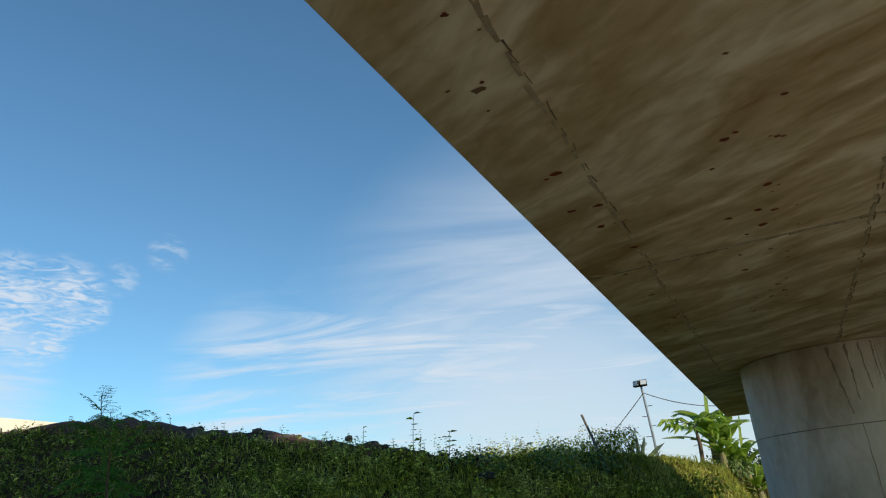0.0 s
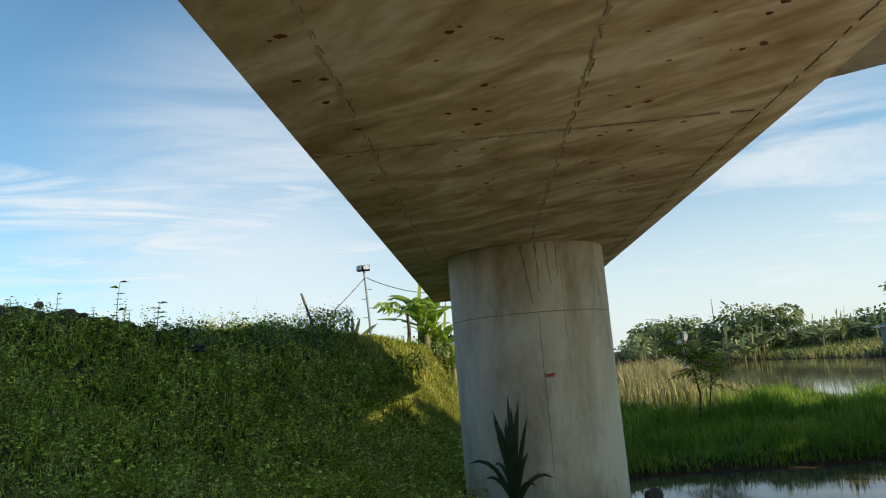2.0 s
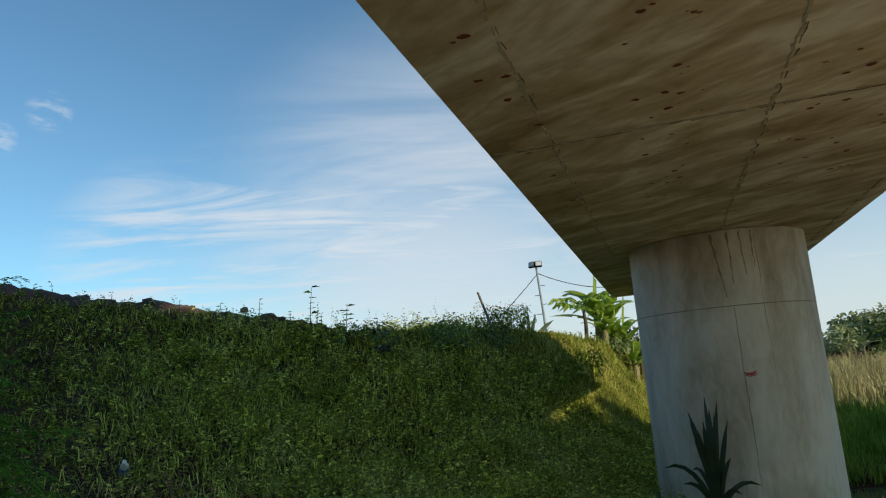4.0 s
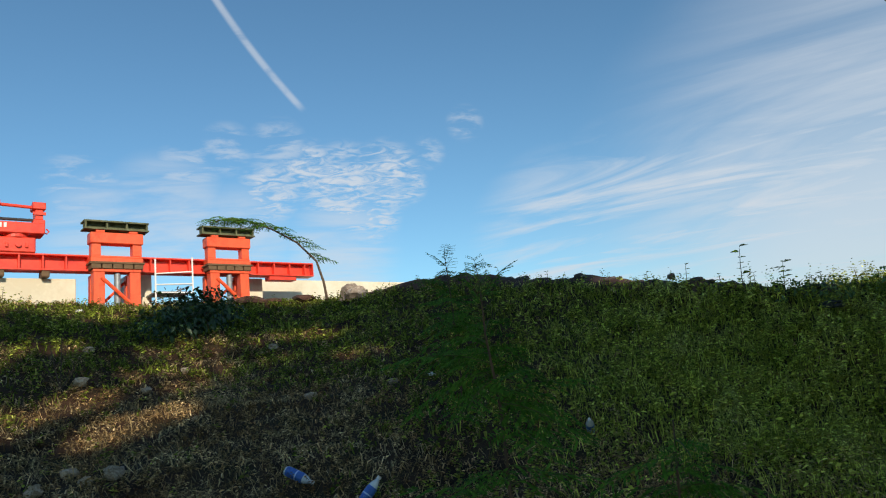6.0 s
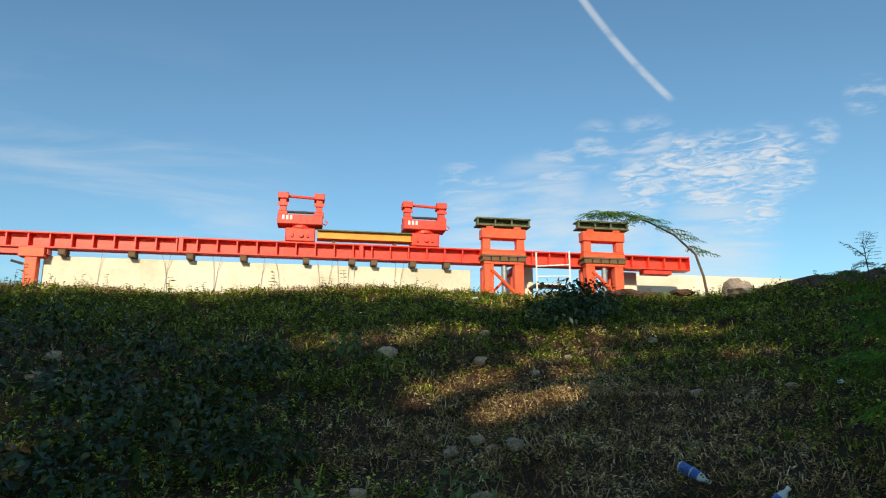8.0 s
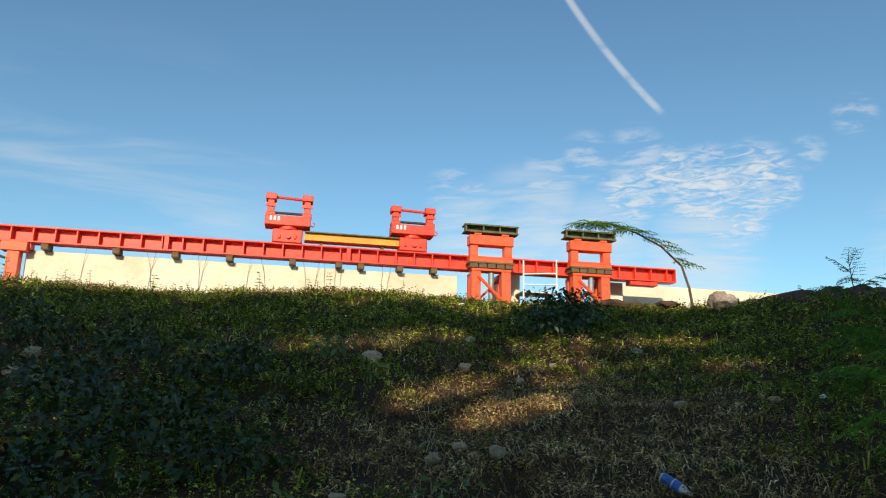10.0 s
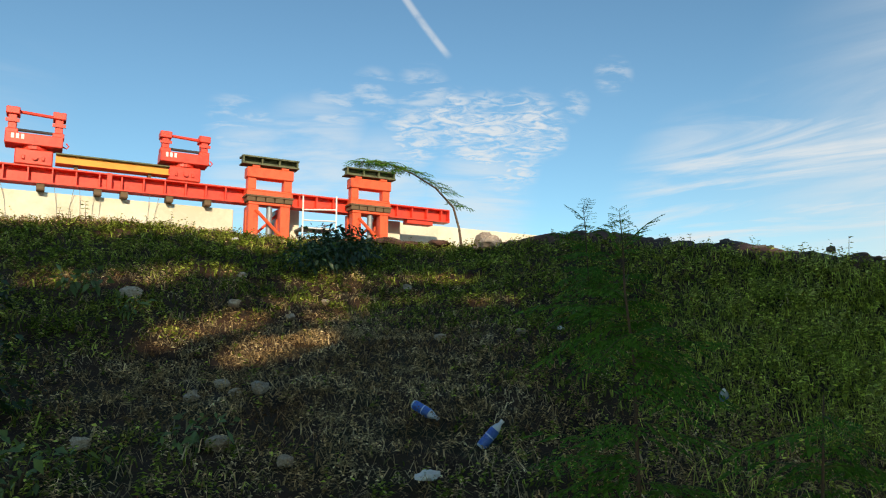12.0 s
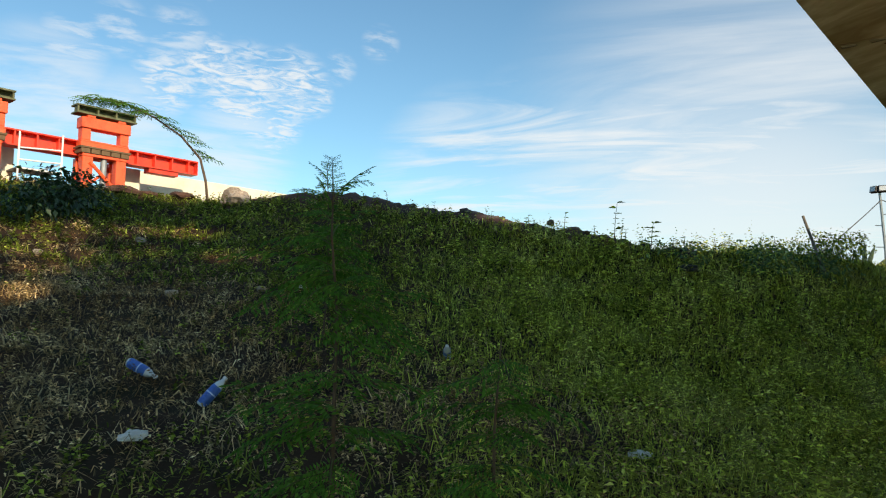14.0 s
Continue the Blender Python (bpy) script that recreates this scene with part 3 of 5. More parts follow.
trolley(-.78, .80)
trolley(3.51, .69)
spacer = base("spacer_beam", (GX - .1, 0, BEAM_TOP), "yellow steel spacer beam between the hoist trolleys", "beam")
part("beam_web", boxes((-.2, .1, -.21, 3.03, .17, .40), bevel=.01), YELLOW, spacer)
part("beam_flange", boxes((-.3, .2, -.21, 3.03, .40, .44)), OLIVE, spacer)
part("beam_flange", boxes((-.3, .2, -.21, 3.03, .13, .17)), YELLOW, spacer)
part("beam_foot", boxes((-.2, .1, .3, .4, .003, .13)), TIMBER, spacer)
part("beam_foot", boxes((-.2, .1, 2.4, 2.5, .003, .13)), TIMBER, spacer)

# white scaffold frames between the towers
scaf = base("scaffold_frame", (GX + .2, 8.1, 4.93), "white painted tubular scaffold frame between the support towers", "scaffold")
for y in (-.62, .62):
    part("upright", tubes((((0, y, 0), (0, y, 2.25 if y < 0 else 2.35)), .03)), WHITEPAINT, scaf)
    part("upright", tubes((((-1.2, y, 0), (-1.2, y, 1.5)), .03)), WHITEPAINT, scaf)
for z, d in ((1.75, .1), (1.38, .05), (1.12, 0), (.7, .02)):
    part("cross_bar", tubes((((0, -.62, z), (0, .62, z + d)), .026)), WHITEPAINT, scaf)
part("cross_bar", tubes((((0, .62, 1.4), (-1.2, -.62, .9)), .02)), WHITEPAINT, scaf)
part("work_platform", boxes((-1.1, -.1, -.6, .6, 1.13, 1.18), bevel=.008), GREYSTEEL, scaf)

# ropes hanging from the beam over the cream girder
rope_mat = mat("grey_rope", [(.30, .28, .24), (.42, .39, .33)], 20)
rr = random.Random(8)
for y in (-7.0, -5.2, -4.9, -3.6, -3.3, -1.9, -1.6, .35, .5, .9, 1.1, 2.5, 2.8, -.2):
    d = rr.uniform(-.3, .3)
    rope = part("rope", tubes((((GX - .15, y, 6.765), (GX - .29, y + d * .5, 6.2), (GX - .29, y + d, 5.0)), .008), sides=5), rope_mat)
    tagged(rope, "thin grey rope hanging over the cream girder", "rope", "hanging ropes")

# ---- vegetation ----
LEAF = mat("weed_leaf", [(.10, .145, .018), (.23, .29, .038), (.46, .47, .11)], 1.1, 0.6, bump=0, fine=9, glint=1.4, light=.3, spec=.06)
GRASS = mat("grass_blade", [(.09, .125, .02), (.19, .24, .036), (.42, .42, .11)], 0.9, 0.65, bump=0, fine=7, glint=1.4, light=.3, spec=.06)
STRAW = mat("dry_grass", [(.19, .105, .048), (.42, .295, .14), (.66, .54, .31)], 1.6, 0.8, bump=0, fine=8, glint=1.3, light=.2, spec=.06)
# lighter, yellower grass: sunlight painted into the blades at the bank's end
LITGRASS = mat("sun_tinted_grass", [(.20, .24, .04), (.33, .36, .07), (.46, .44, .13)], 0.8, 0.7, bump=0, fine=7, island=.4, light=.3, spec=.06)
TALL = mat("tall_grass", [(.11, .21, .028), (.20, .34, .042), (.36, .44, .08)], 0.7, 0.6, bump=0, fine=5, island=.4, light=.35, spec=.06)
REED = mat("dry_reed", [(.28, .25, .10), (.42, .37, .19), (.22, .26, .08)], 0.6, 0.75, bump=0, fine=5, island=.35, light=.25, spec=.06)
FERN = mat("feathery_leaf", [(.06, .17, .02), (.12, .28, .04)], 3, 0.55, bump=0, island=.4, light=.35, spec=.06)
BANANA = mat("banana_leaf", [(.14, .26, .03), (.27, .40, .05), (.42, .48, .10)], 2, 0.4, bump=0.05, island=.25, light=.5)
CROWN = mat("tree_leaf", [(.022, .048, .010), (.045, .08, .018), (.08, .11, .03)], .5, 0.6, bump=0, island=.4, light=.25)
FARLEAF = mat("far_leaf", [(.15, .20, .09), (.24, .29, .12), (.36, .36, .19)], .3, 0.7, bump=0, island=.35, light=.25)
rs = np.random.RandomState(11)


def blade_mesh(name, at, length, width, lean, material):
    """Many bent, tapering blades: root places (n, 3), lengths, widths and how far each leans over."""
    n = len(at)
    a = rs.uniform(0, 6.283, n)
    d = np.stack([np.cos(a), np.sin(a), np.zeros(n)], 1)
    s = np.stack([-np.sin(a), np.cos(a), np.zeros(n)], 1) * (width / 2)[:, None]
    up_ = np.array([0, 0, 1.])
    mid = at + d * (length * lean * .3)[:, None] + up_ * (length * .6)[:, None]
    tip = at + d * (length * lean)[:, None] + up_ * (length * (1 - .45 * lean))[:, None]
    v = np.stack([at - s, at + s, mid - s * .8, mid + s * .8, tip], 1).reshape(-1, 3)
    k = np.arange(n)[:, None] * 5
    f = np.concatenate([k + [0, 1, 3], k + [0, 3, 2], k + [2, 3, 4]])
    return arrays_mesh(name, v, f, material)


def leaf_quads(at, along_, size, fat=.5, droop=.25):
    """Diamond leaves with a fold: places, directions, sizes -> vertices and faces."""
    n = len(at)
    d = along_ / (np.linalg.norm(along_, axis=1, keepdims=True) + 1e-9)
    side_ = np.cross(d, rs.normal(0, .45, (n, 3)) + [0, 0, 1])
    side_ /= np.linalg.norm(side_, axis=1, keepdims=True) + 1e-9
    L = size[:, None]
    v = np.stack([at, at + d * L * .45 + side_ * L * fat / 2, at + d * L - np.array([0, 0, 1]) * L * droop, at + d * L * .45 - side_ * L * fat / 2], 1).reshape(-1, 3)
    return v, np.arange(4 * n).reshape(-1, 4)


def stuff(name, mesh, label, category):
    return tagged(new(name, mesh), label, category, kind="stuff")


def bank_places(n, az0, az1, r0, r1, power=.45):
    """Random places on the land by bearing and distance from where the path turns, thinning with distance."""
    a = np.radians(rs.uniform(az0, az1, n))
    r = r0 + (r1 - r0) * rs.uniform(0, 1, n) ** (1 / (1 + power))
    x, y = r * np.sin(a), r * np.cos(a)
    return x, y, r


def dryness(x, y):
    """0 lush to 1 dry: the worn stretch of slope in the middle, broken up by patches."""
    worn = 0
    for cx_, cy_, wx, wy, much in ((-6.8, 2.4, 3.8, 2.8, 1.15), (-10.5, 4.2, 2.8, 2.6, .85), (-12.5, -4, 1.6, 2.5, .8), (-3.4, 5.6, 1.7, 1.5, 1.0), (-8.6, 1.2, 1.3, 1.2, .9), (-14.0, 6.8, 1.0, 1.6, .7), (-13.5, 1.5, .9, 1.9, .7)):
        worn = worn + np.exp(-((x - cx_) / wx) ** 2 - ((y - cy_) / wy) ** 2) * much
    dc, _ = along(CREST, x, y)
    worn = worn + .9 * np.exp(-(dc / .5) ** 2) * (y < 8)
    return np.clip(worn * .8 + .35 * wave(x, y, 1.3, 21) + .25 * wave(x, y, 3.9, 22) - .05, 0, 1)


def tuft(x, y, s, seed):
    """Uneven tufts about s metres apart: how near each place is to the heart of its tuft, 0 to 1, and a random number for each tuft."""
    gx_, gy_ = np.floor(x / s), np.floor(y / s)
    best, tag = np.full(x.shape, 9.0), np.zeros(x.shape)

    def chance(a, b, k):
        v = np.sin(a * 127.1 + b * 311.7 + k * 74.7 + seed) * 43758.5453
        return v - np.floor(v)

    for i in (-1, 0, 1):
        for j in (-1, 0, 1):
            a, b = gx_ + i, gy_ + j
            d = np.hypot((a + chance(a, b, 1)) * s - x, (b + chance(a, b, 2)) * s - y) / s
            tag = np.where(d < best, chance(a, b, 3), tag)
            best = np.minimum(best, d)
    return np.clip(1 - best / .75, 0, 1), tag


# where the grass takes its sunlit colour, 0 to 1
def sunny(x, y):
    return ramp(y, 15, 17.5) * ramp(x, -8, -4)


def on_land(x, y):
    keep = left_of(TOE, x - .8, y) & (np.hypot(x - PX, y - PY) > PR + .1)
    dc, _ = along(CREST, x, y)
    heap = (x > -17.0) & (y > 10.5) & (y < 14)
    # grass thinned so dark soil shows, imitating deep shade on the slope
    shade_thin = np.exp(-((x + 11.2) / 2.4) ** 2 - ((y + 5.2) / 2.8) ** 2) > rs.uniform(.15, 1.1, x.shape)
    return keep & ~shade_thin & (~left_of(CREST, x, y) | ((dc < 2.2) & ~heap))


# grass blades all over the bank
x, y, r = bank_places(120000, -122, 4, 2.6, 27)
dry = dryness(x, y)
keep = on_land(x, y) & (rs.uniform(0, 1, len(x)) > .8 * ramp(np.degrees(np.arctan2(x, y)), -50, -25) * (y < 15))
heart, tag = tuft(x, y, .32, 3)
is_dry = .6 * tag + .4 * rs.uniform(0, 1, len(x)) < dry * 1.1 + .06
keep &= heart + .35 * tag > rs.uniform(0, .75, len(x))
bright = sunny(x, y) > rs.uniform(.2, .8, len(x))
for pick, name, material, label, tall_ in ((~is_dry & ~bright, "bank_grass", GRASS, "short green grass covering the sloping river bank", 1.0), (is_dry & ~bright, "dry_bank_grass", STRAW, "brown dry grass and dead stalks on the worn slope", .8), (bright, "sunlit_bank_grass", LITGRASS, "grass on the end of the bank, coloured yellow-green for sunlight", 1.5)):
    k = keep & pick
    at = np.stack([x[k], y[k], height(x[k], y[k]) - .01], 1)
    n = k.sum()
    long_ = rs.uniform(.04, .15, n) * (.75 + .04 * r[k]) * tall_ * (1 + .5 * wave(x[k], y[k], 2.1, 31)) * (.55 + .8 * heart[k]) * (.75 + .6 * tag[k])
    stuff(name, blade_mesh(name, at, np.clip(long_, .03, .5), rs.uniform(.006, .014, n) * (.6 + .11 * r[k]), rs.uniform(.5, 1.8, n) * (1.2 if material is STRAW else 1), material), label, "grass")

# thicker sward in the same sunlit colour
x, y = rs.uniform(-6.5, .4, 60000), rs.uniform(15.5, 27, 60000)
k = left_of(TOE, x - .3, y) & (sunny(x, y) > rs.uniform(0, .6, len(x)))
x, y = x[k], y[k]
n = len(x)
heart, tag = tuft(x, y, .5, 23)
stuff("sunlit_sward", blade_mesh("sunlit_sward", np.stack([x, y, height(x, y) - .01], 1), rs.uniform(.08, .2, n) * (.6 + .6 * heart + .3 * tag), rs.uniform(.014, .028, n), rs.uniform(.6, 1.6, n), LITGRASS), "dense sward on the end of the bank, coloured yellow-green for sunlight", "grass")

# small-leaved weeds, green and withered
def weeds(n, m, wither, name, material, label, size, low):
    """Many small plants with m leaves each, where the slope is lush, or where it is dry."""
    x, y, r = bank_places(n, -122, 2, 2.2, 22)
    dry = dryness(x, y)
    heart, tag = tuft(x, y, .42, 8)
    # near_bridge: where paler leaves lift the dim slope
    near_bridge = ramp(np.degrees(np.arctan2(x, y)), -50, -25) * (1 - ramp(y, 13, 17)) * (1 - .85 * dry)
    odds = near_bridge * .85 if wither is None else np.clip(dry * 1.15 + .1, 0, 1) if wither else (1 - np.clip(dry * 1.25 - .05, 0, .93)) * (1 - .75 * near_bridge)
    k = on_land(x, y) & (rs.uniform(0, 1, len(x)) < odds) & (sunny(x, y) < .5) & (heart > rs.uniform(0, .6, len(x)) * (1 - .8 * near_bridge))
    x, y, r, heart, tag = x[k], y[k], r[k], heart[k], tag[k]
    lush = .5 + .5 * ramp(np.degrees(np.arctan2(x, y)), -55, -35)
    tall_ = rs.uniform(.06, .24, len(x)) * (.6 + .8 * lush) * (.45 + .9 * heart) * (.7 + .7 * tag) * low
    root = np.repeat(np.stack([x, y, height(x, y)], 1), m, 0)
    hgt = np.repeat(tall_, m)
    frac = np.tile(np.linspace(.15, 1.0, m), len(x))
    ang = rs.uniform(0, 6.283, len(frac))
    lean_dir = np.repeat(rs.normal(0, .45, (len(x), 2)), m, 0)
    at = root + np.stack([lean_dir[:, 0] * hgt * frac, lean_dir[:, 1] * hgt * frac, hgt * frac], 1)
    dirs = np.stack([np.cos(ang), np.sin(ang), rs.uniform(-.3, .8, len(ang))], 1)
    v, f = leaf_quads(at, dirs, rs.uniform(.6, 1.35, len(at)) * size * (1.25 - .5 * frac) * np.repeat(.7 + .055 * r, m), .32 if wither else .5)
    stuff(name, arrays_mesh(name, v, f, material), label, "weeds")


weeds(30000, 10, False, "bank_weeds", LEAF, "dense small-leaved green weeds on the bank", .047, 1.0)
# leaf colour raised to make up for missing light beside the bridge
BRIGHTWEED = mat("brightened_weed_leaf", [(.36, .42, .06), (.52, .56, .10), (.66, .66, .2)], 1.3, 0.7, bump=0, fine=9, glint=1.0, light=.35, spec=.06)
weeds(56000, 9, None, "brightened_weeds", BRIGHTWEED, "yellow-green weeds low on the bank near the bridge, paled to brighten the shade", .056, 1.15)
x, y, r = bank_places(80000, -52, 0, 2.4, 17)
k = on_land(x, y) & (rs.uniform(0, 1, len(x)) < ramp(np.degrees(np.arctan2(x, y)), -50, -28) * (1 - .85 * dryness(x, y)))
x, y, r = x[k], y[k], r[k]
n = len(x)
stuff("brightened_grass", blade_mesh("brightened_grass", np.stack([x, y, height(x, y) - .01], 1), rs.uniform(.09, .24, n) * (1 + .4 * wave(x, y, 2.3, 71)), rs.uniform(.005, .010, n) * (.6 + .1 * r), rs.uniform(.5, 1.5, n), BRIGHTWEED), "soft green grass on the bank near the bridge, paled to brighten the shade", "grass")
weeds(42000, 9, True, "withered_weeds", STRAW, "withered brown weeds on the worn slope", .042, .75)

# tangled dead stalks on the worn slope
x, y, r = bank_places(15000, -112, -20, 3, 14)
k = on_land(x, y) & (rs.uniform(0, 1, len(x)) < dryness(x, y) * 1.2 - .15)
x, y = x[k], y[k]
n = len(x)
at = np.stack([x, y, height(x, y)], 1)
stuff("dead_stalks", blade_mesh("dead_stalks", at, rs.uniform(.07, .2, n), rs.uniform(.004, .008, n), rs.uniform(1.0, 2.2, n), STRAW), "tangle of brown dead stalks on the slope", "stalks")

# tall grass of the spit beside the pond, and dry reeds behind it
x, y = rs.uniform(1.6, 16, 60000), 12.0 + 12 * rs.uniform(0, 1, 60000) ** 1.3
z = height(x, y)
k = (z > .02) & (np.hypot(x - PX, y - PY) > PR + .3)
x, y, z = x[k], y[k], z[k]
n = len(x)
heart, tag = tuft(x, y, .9, 17)
stuff("spit_grass", blade_mesh("spit_grass", np.stack([x, y, z - .02], 1), rs.uniform(.14, .4, n) * (.55 + .8 * heart) * (.6 + .8 * tag) * (1 + .45 * wave(x, y, .8, 51)) * (1 + .7 * np.exp(-((y - 19) / 3.) ** 2)), rs.uniform(.012, .022, n), rs.uniform(.1, .7, n), TALL), "tall bright green grass beside the pond", "grass")
x, y = rs.uniform(1.5, 15, 42000), rs.uniform(19, 48, 42000)
z = height(x, y)
k = (z > .0) & (rs.uniform(0, 1, len(x)) < .55 + .45 * wave(x, y, .35, 61)) & (rs.uniform(0, 1, len(x)) > ramp(x / y, .27, .40) * .9)
x, y, z = x[k], y[k], z[k]
n = len(x)
tall_ = rs.uniform(.2, .95, n) * (1 + .65 * wave(x, y, 1.1, 62)) * (.55 + .9 * (1 - ramp(x / y, .22, .36)))
stuff("river_reeds", blade_mesh("river_reeds", np.stack([x, y, z - .02], 1), np.clip(tall_, .3, 2.6), rs.uniform(.02, .045, n), rs.uniform(.1, .6, n), REED), "yellowing dry reeds along the river", "reeds")
x, y = rs.uniform(33, 75, 40000), rs.uniform(40, 125, 40000)
z = height(x, y)
k = z > .02
x, y, z = x[k], y[k], z[k]
n = len(x)
stuff("far_bank_grass", blade_mesh("far_bank_grass", np.stack([x, y, z - .02], 1), rs.uniform(.4, 1.0, n), rs.uniform(.08, .16, n), rs.uniform(.1, .6, n), mat("far_bank_blade", [(.16, .20, .06), (.27, .29, .10), (.36, .31, .16)], .25, .8, bump=0, island=.3, light=.25, spec=.06)), "green grass on the far river bank", "grass")


def foliage(name, blobs, count, size, material, parent=None, label="", fat=.55, gaps=()):
    """A crown of loose leaves in several uneven clumps. blobs: centre, radius."""
    at, dirs = [], []
    w = np.array([b[1] ** 2 for b in blobs])
    for (c, rad), share in zip(blobs, w / w.sum()):
        k = max(6, int(count * share))
        d = rs.normal(0, 1, (k, 3))
        d /= np.linalg.norm(d, axis=1, keepdims=True)
        q = rs.uniform(.35, 1.0, k) ** .6
        q *= 1 + .25 * np.sin(d[:, 0] * 5 + c[0]) * np.sin(d[:, 2] * 6 + c[1])
        at.append(np.array(c) + d * (rad * q)[:, None] * [1, 1, .8])
        dirs.append(d + rs.normal(0, .7, (k, 3)) - [0, 0, .3])
    at, dirs = np.concatenate(at), np.concatenate(dirs)
    if gaps:
        # leaves left out to shape the sun patches, followed along the sun's slant
        sx, sy, sz = toward(SUN_AZ, SUN_EL)
        w = at + dirs / np.linalg.norm(dirs, axis=1, keepdims=True) * size * .5 + np.array(parent.matrix_world.translation)
        gy, gz = w[:, 1] + (14 - w[:, 0]) * sy / sx, w[:, 2] + (14 - w[:, 0]) * sz / sx
        open_ = np.zeros(len(at), bool)
        for y0_, z0_, y1_, z1_, wide in gaps:
            ly, lz_ = y1_ - y0_, z1_ - z0_
            q = np.clip(((gy - y0_) * ly + (gz - z0_) * lz_) / (ly * ly + lz_ * lz_), 0, 1)
            open_ |= np.hypot(gy - y0_ - q * ly, gz - z0_ - q * lz_) < wide + .3
        at, dirs = at[~open_], dirs[~open_]
    v, f = leaf_quads(at, dirs, size * rs.uniform(.6, 1.4, len(at)), fat)
    ob = new(name, arrays_mesh(name, v, f, material))
    ob.parent = parent
    return tagged(ob, label)


def tree(x, y, h, crown, label, material=CROWN, leaves=1600, leaf=.3, group="", low=.45, gaps=()):
    """A broad tree: tapered trunk, limbs, a clumped crown."""
    z = float(height(x, y))
    t = base("tree", (x, y, z - .1), label, "tree", group)
    r = random.Random(int(x * 91 + y * 37))
    top = (r.uniform(-.4, .4), r.uniform(-.4, .4), h * .6)
    bm = tubes((((0, 0, 0), (top[0] * .4, top[1] * .4, h * .3), top), [h * .010, h * .008, h * .005]))
    blobs = []
    for k in range(7):
        a = k * 2.4 + r.random()
        c = (math.cos(a) * crown * r.uniform(.35, .75), math.sin(a) * crown * r.uniform(.35, .75), h * r.uniform(low + .08, .86))
        blobs.append((c, crown * r.uniform(.38, .6)))
        tube(bm, [(top[0] * .5, top[1] * .5, h * .34), (c[0] * .6, c[1] * .6, (h * .4 + c[2]) / 2), c], [h * .007, h * .005, h * .002], 6)
    blobs.append(((0, 0, h * .84), crown * .5))
    part("trunk", bm, BARK, t)
    foliage("crown", blobs, leaves, leaf, material, t, gaps=gaps)
    return t


# feathery saplings
def frond(bm_bars, leaves, p, d, length, r, small):
    """One doubly feathered leaf: a drooping stalk with side stalks of tiny leaflets."""
    d = Vector(d).normalized()
    pts, q = [], Vector(p)
    for k in range(7):
        pts.append(q.copy())
        q = q + d * length / 6
        d = (d + Vector((0, 0, -.12))).normalized()
    bm_bars.append((pts, [.0035 * small, .003 * small, .003 * small, .0025 * small, .002 * small, .0015 * small, .001 * small]))
    for k in range(1, 7):
        for s in (-1, 1):
            side_ = d.cross(Vector((0, 0, 1))).normalized() * s
            e = (side_ * .9 + d * .5 + Vector((0, 0, r.uniform(-.25, .15)))).normalized()
            l = length * .42 * (1 - .07 * k)
            for j in range(9):
                o = pts[k] + e * l * (j + .6) / 9
                for w in (-1, 1):
                    leaves.append((o, (d * w * .8 + e * .35 + Vector((0, 0, -.1 + r.uniform(-.15, .15)))), l * .23))


def sapling(x, y, stem, fronds, label, size=.3, seed=1, thick=.012, name="sapling", z=None, leafy=None):
    """A slender feathery-leaved sapling. stem: offsets of points up the stem; fronds: (share up the stem, bearing, rise, length)."""
    t = base(name, (x, y, float(height(x, y)) - .02 if z is None else z), label, "sapling")
    r = random.Random(seed)
    pts = [Vector(p) for p in stem]
    n = len(pts)
    part("stem", tubes((pts, [thick * (1 - .75 * k / (n - 1)) for k in range(n)]), sides=7), BARK, t)
    bars, leaves = [], []
    for share, az, rise, length in fronds:
        u = share * (n - 1)
        i = min(int(u), n - 2)
        p = pts[i].lerp(pts[i + 1], u - i)
        a = radians(az)
        frond(bars, leaves, p, (math.sin(a), math.cos(a), rise), length, r, thick / .012)
    tagged(part("leaf_stalk", tubes(*bars, sides=4), mat("green_stalk", [(.06, .09, .02), (.10, .13, .03)], 8), t), kind="stuff")
    v, f = leaf_quads(np.array([tuple(l[0]) for l in leaves]), np.array([tuple(l[1]) for l in leaves]), np.array([l[2] for l in leaves]), .38, .05)
    ob = new("foliage", arrays_mesh("foliage", v, f, leafy or FERN))
    ob.parent = t
    tagged(ob, kind="stuff")
    return t


def ring_of(n, lo, hi, length, seed, rise=.35):
    r = random.Random(seed)
    return [(r.uniform(lo, hi), k * 137.5 + r.uniform(-25, 25), r.uniform(-.1, rise), length * r.uniform(.7, 1.25)) for k in range(n)]


sapling(-2.3, 1.95, [(.10, -.06, 0), (.06, -.03, .5), (.02, .0, 1.0), (0, .02, 1.4), (-.01, -.01, 1.7), (-.02, 0, 1.88)], ring_of(32, .3, .8, .34, 5, .6) + [(.99, -60, 5, .17), (.97, 30, 1.5, .2), (.93, 220, 3, .14), (.86, 250, 1.4, .15)], "feathery green sapling standing close on the slope", seed=5)
sapling(-1.8, 2.3, [(0, 0, 0), (.05, 0, .5), (.02, .05, .95), (.05, .05, 1.3)], ring_of(22, .4, 1, .28, 9), "low feathery green sapling on the slope", seed=9)
sapling(-6.4, 5.25, [(0, 0, 0), (.05, .02, .6), (.0, .05, 1.2), (.03, .0, 1.75), (.0, .0, 2.05)], ring_of(34, .3, .78, .44, 7, .8) + [(.97, -40, 1.6, .24), (.92, 100, 1.3, .22), (.86, 220, 1.4, .26), (.82, 330, 1.2, .3)], "bushy feathery green sapling half way up the slope", seed=7)
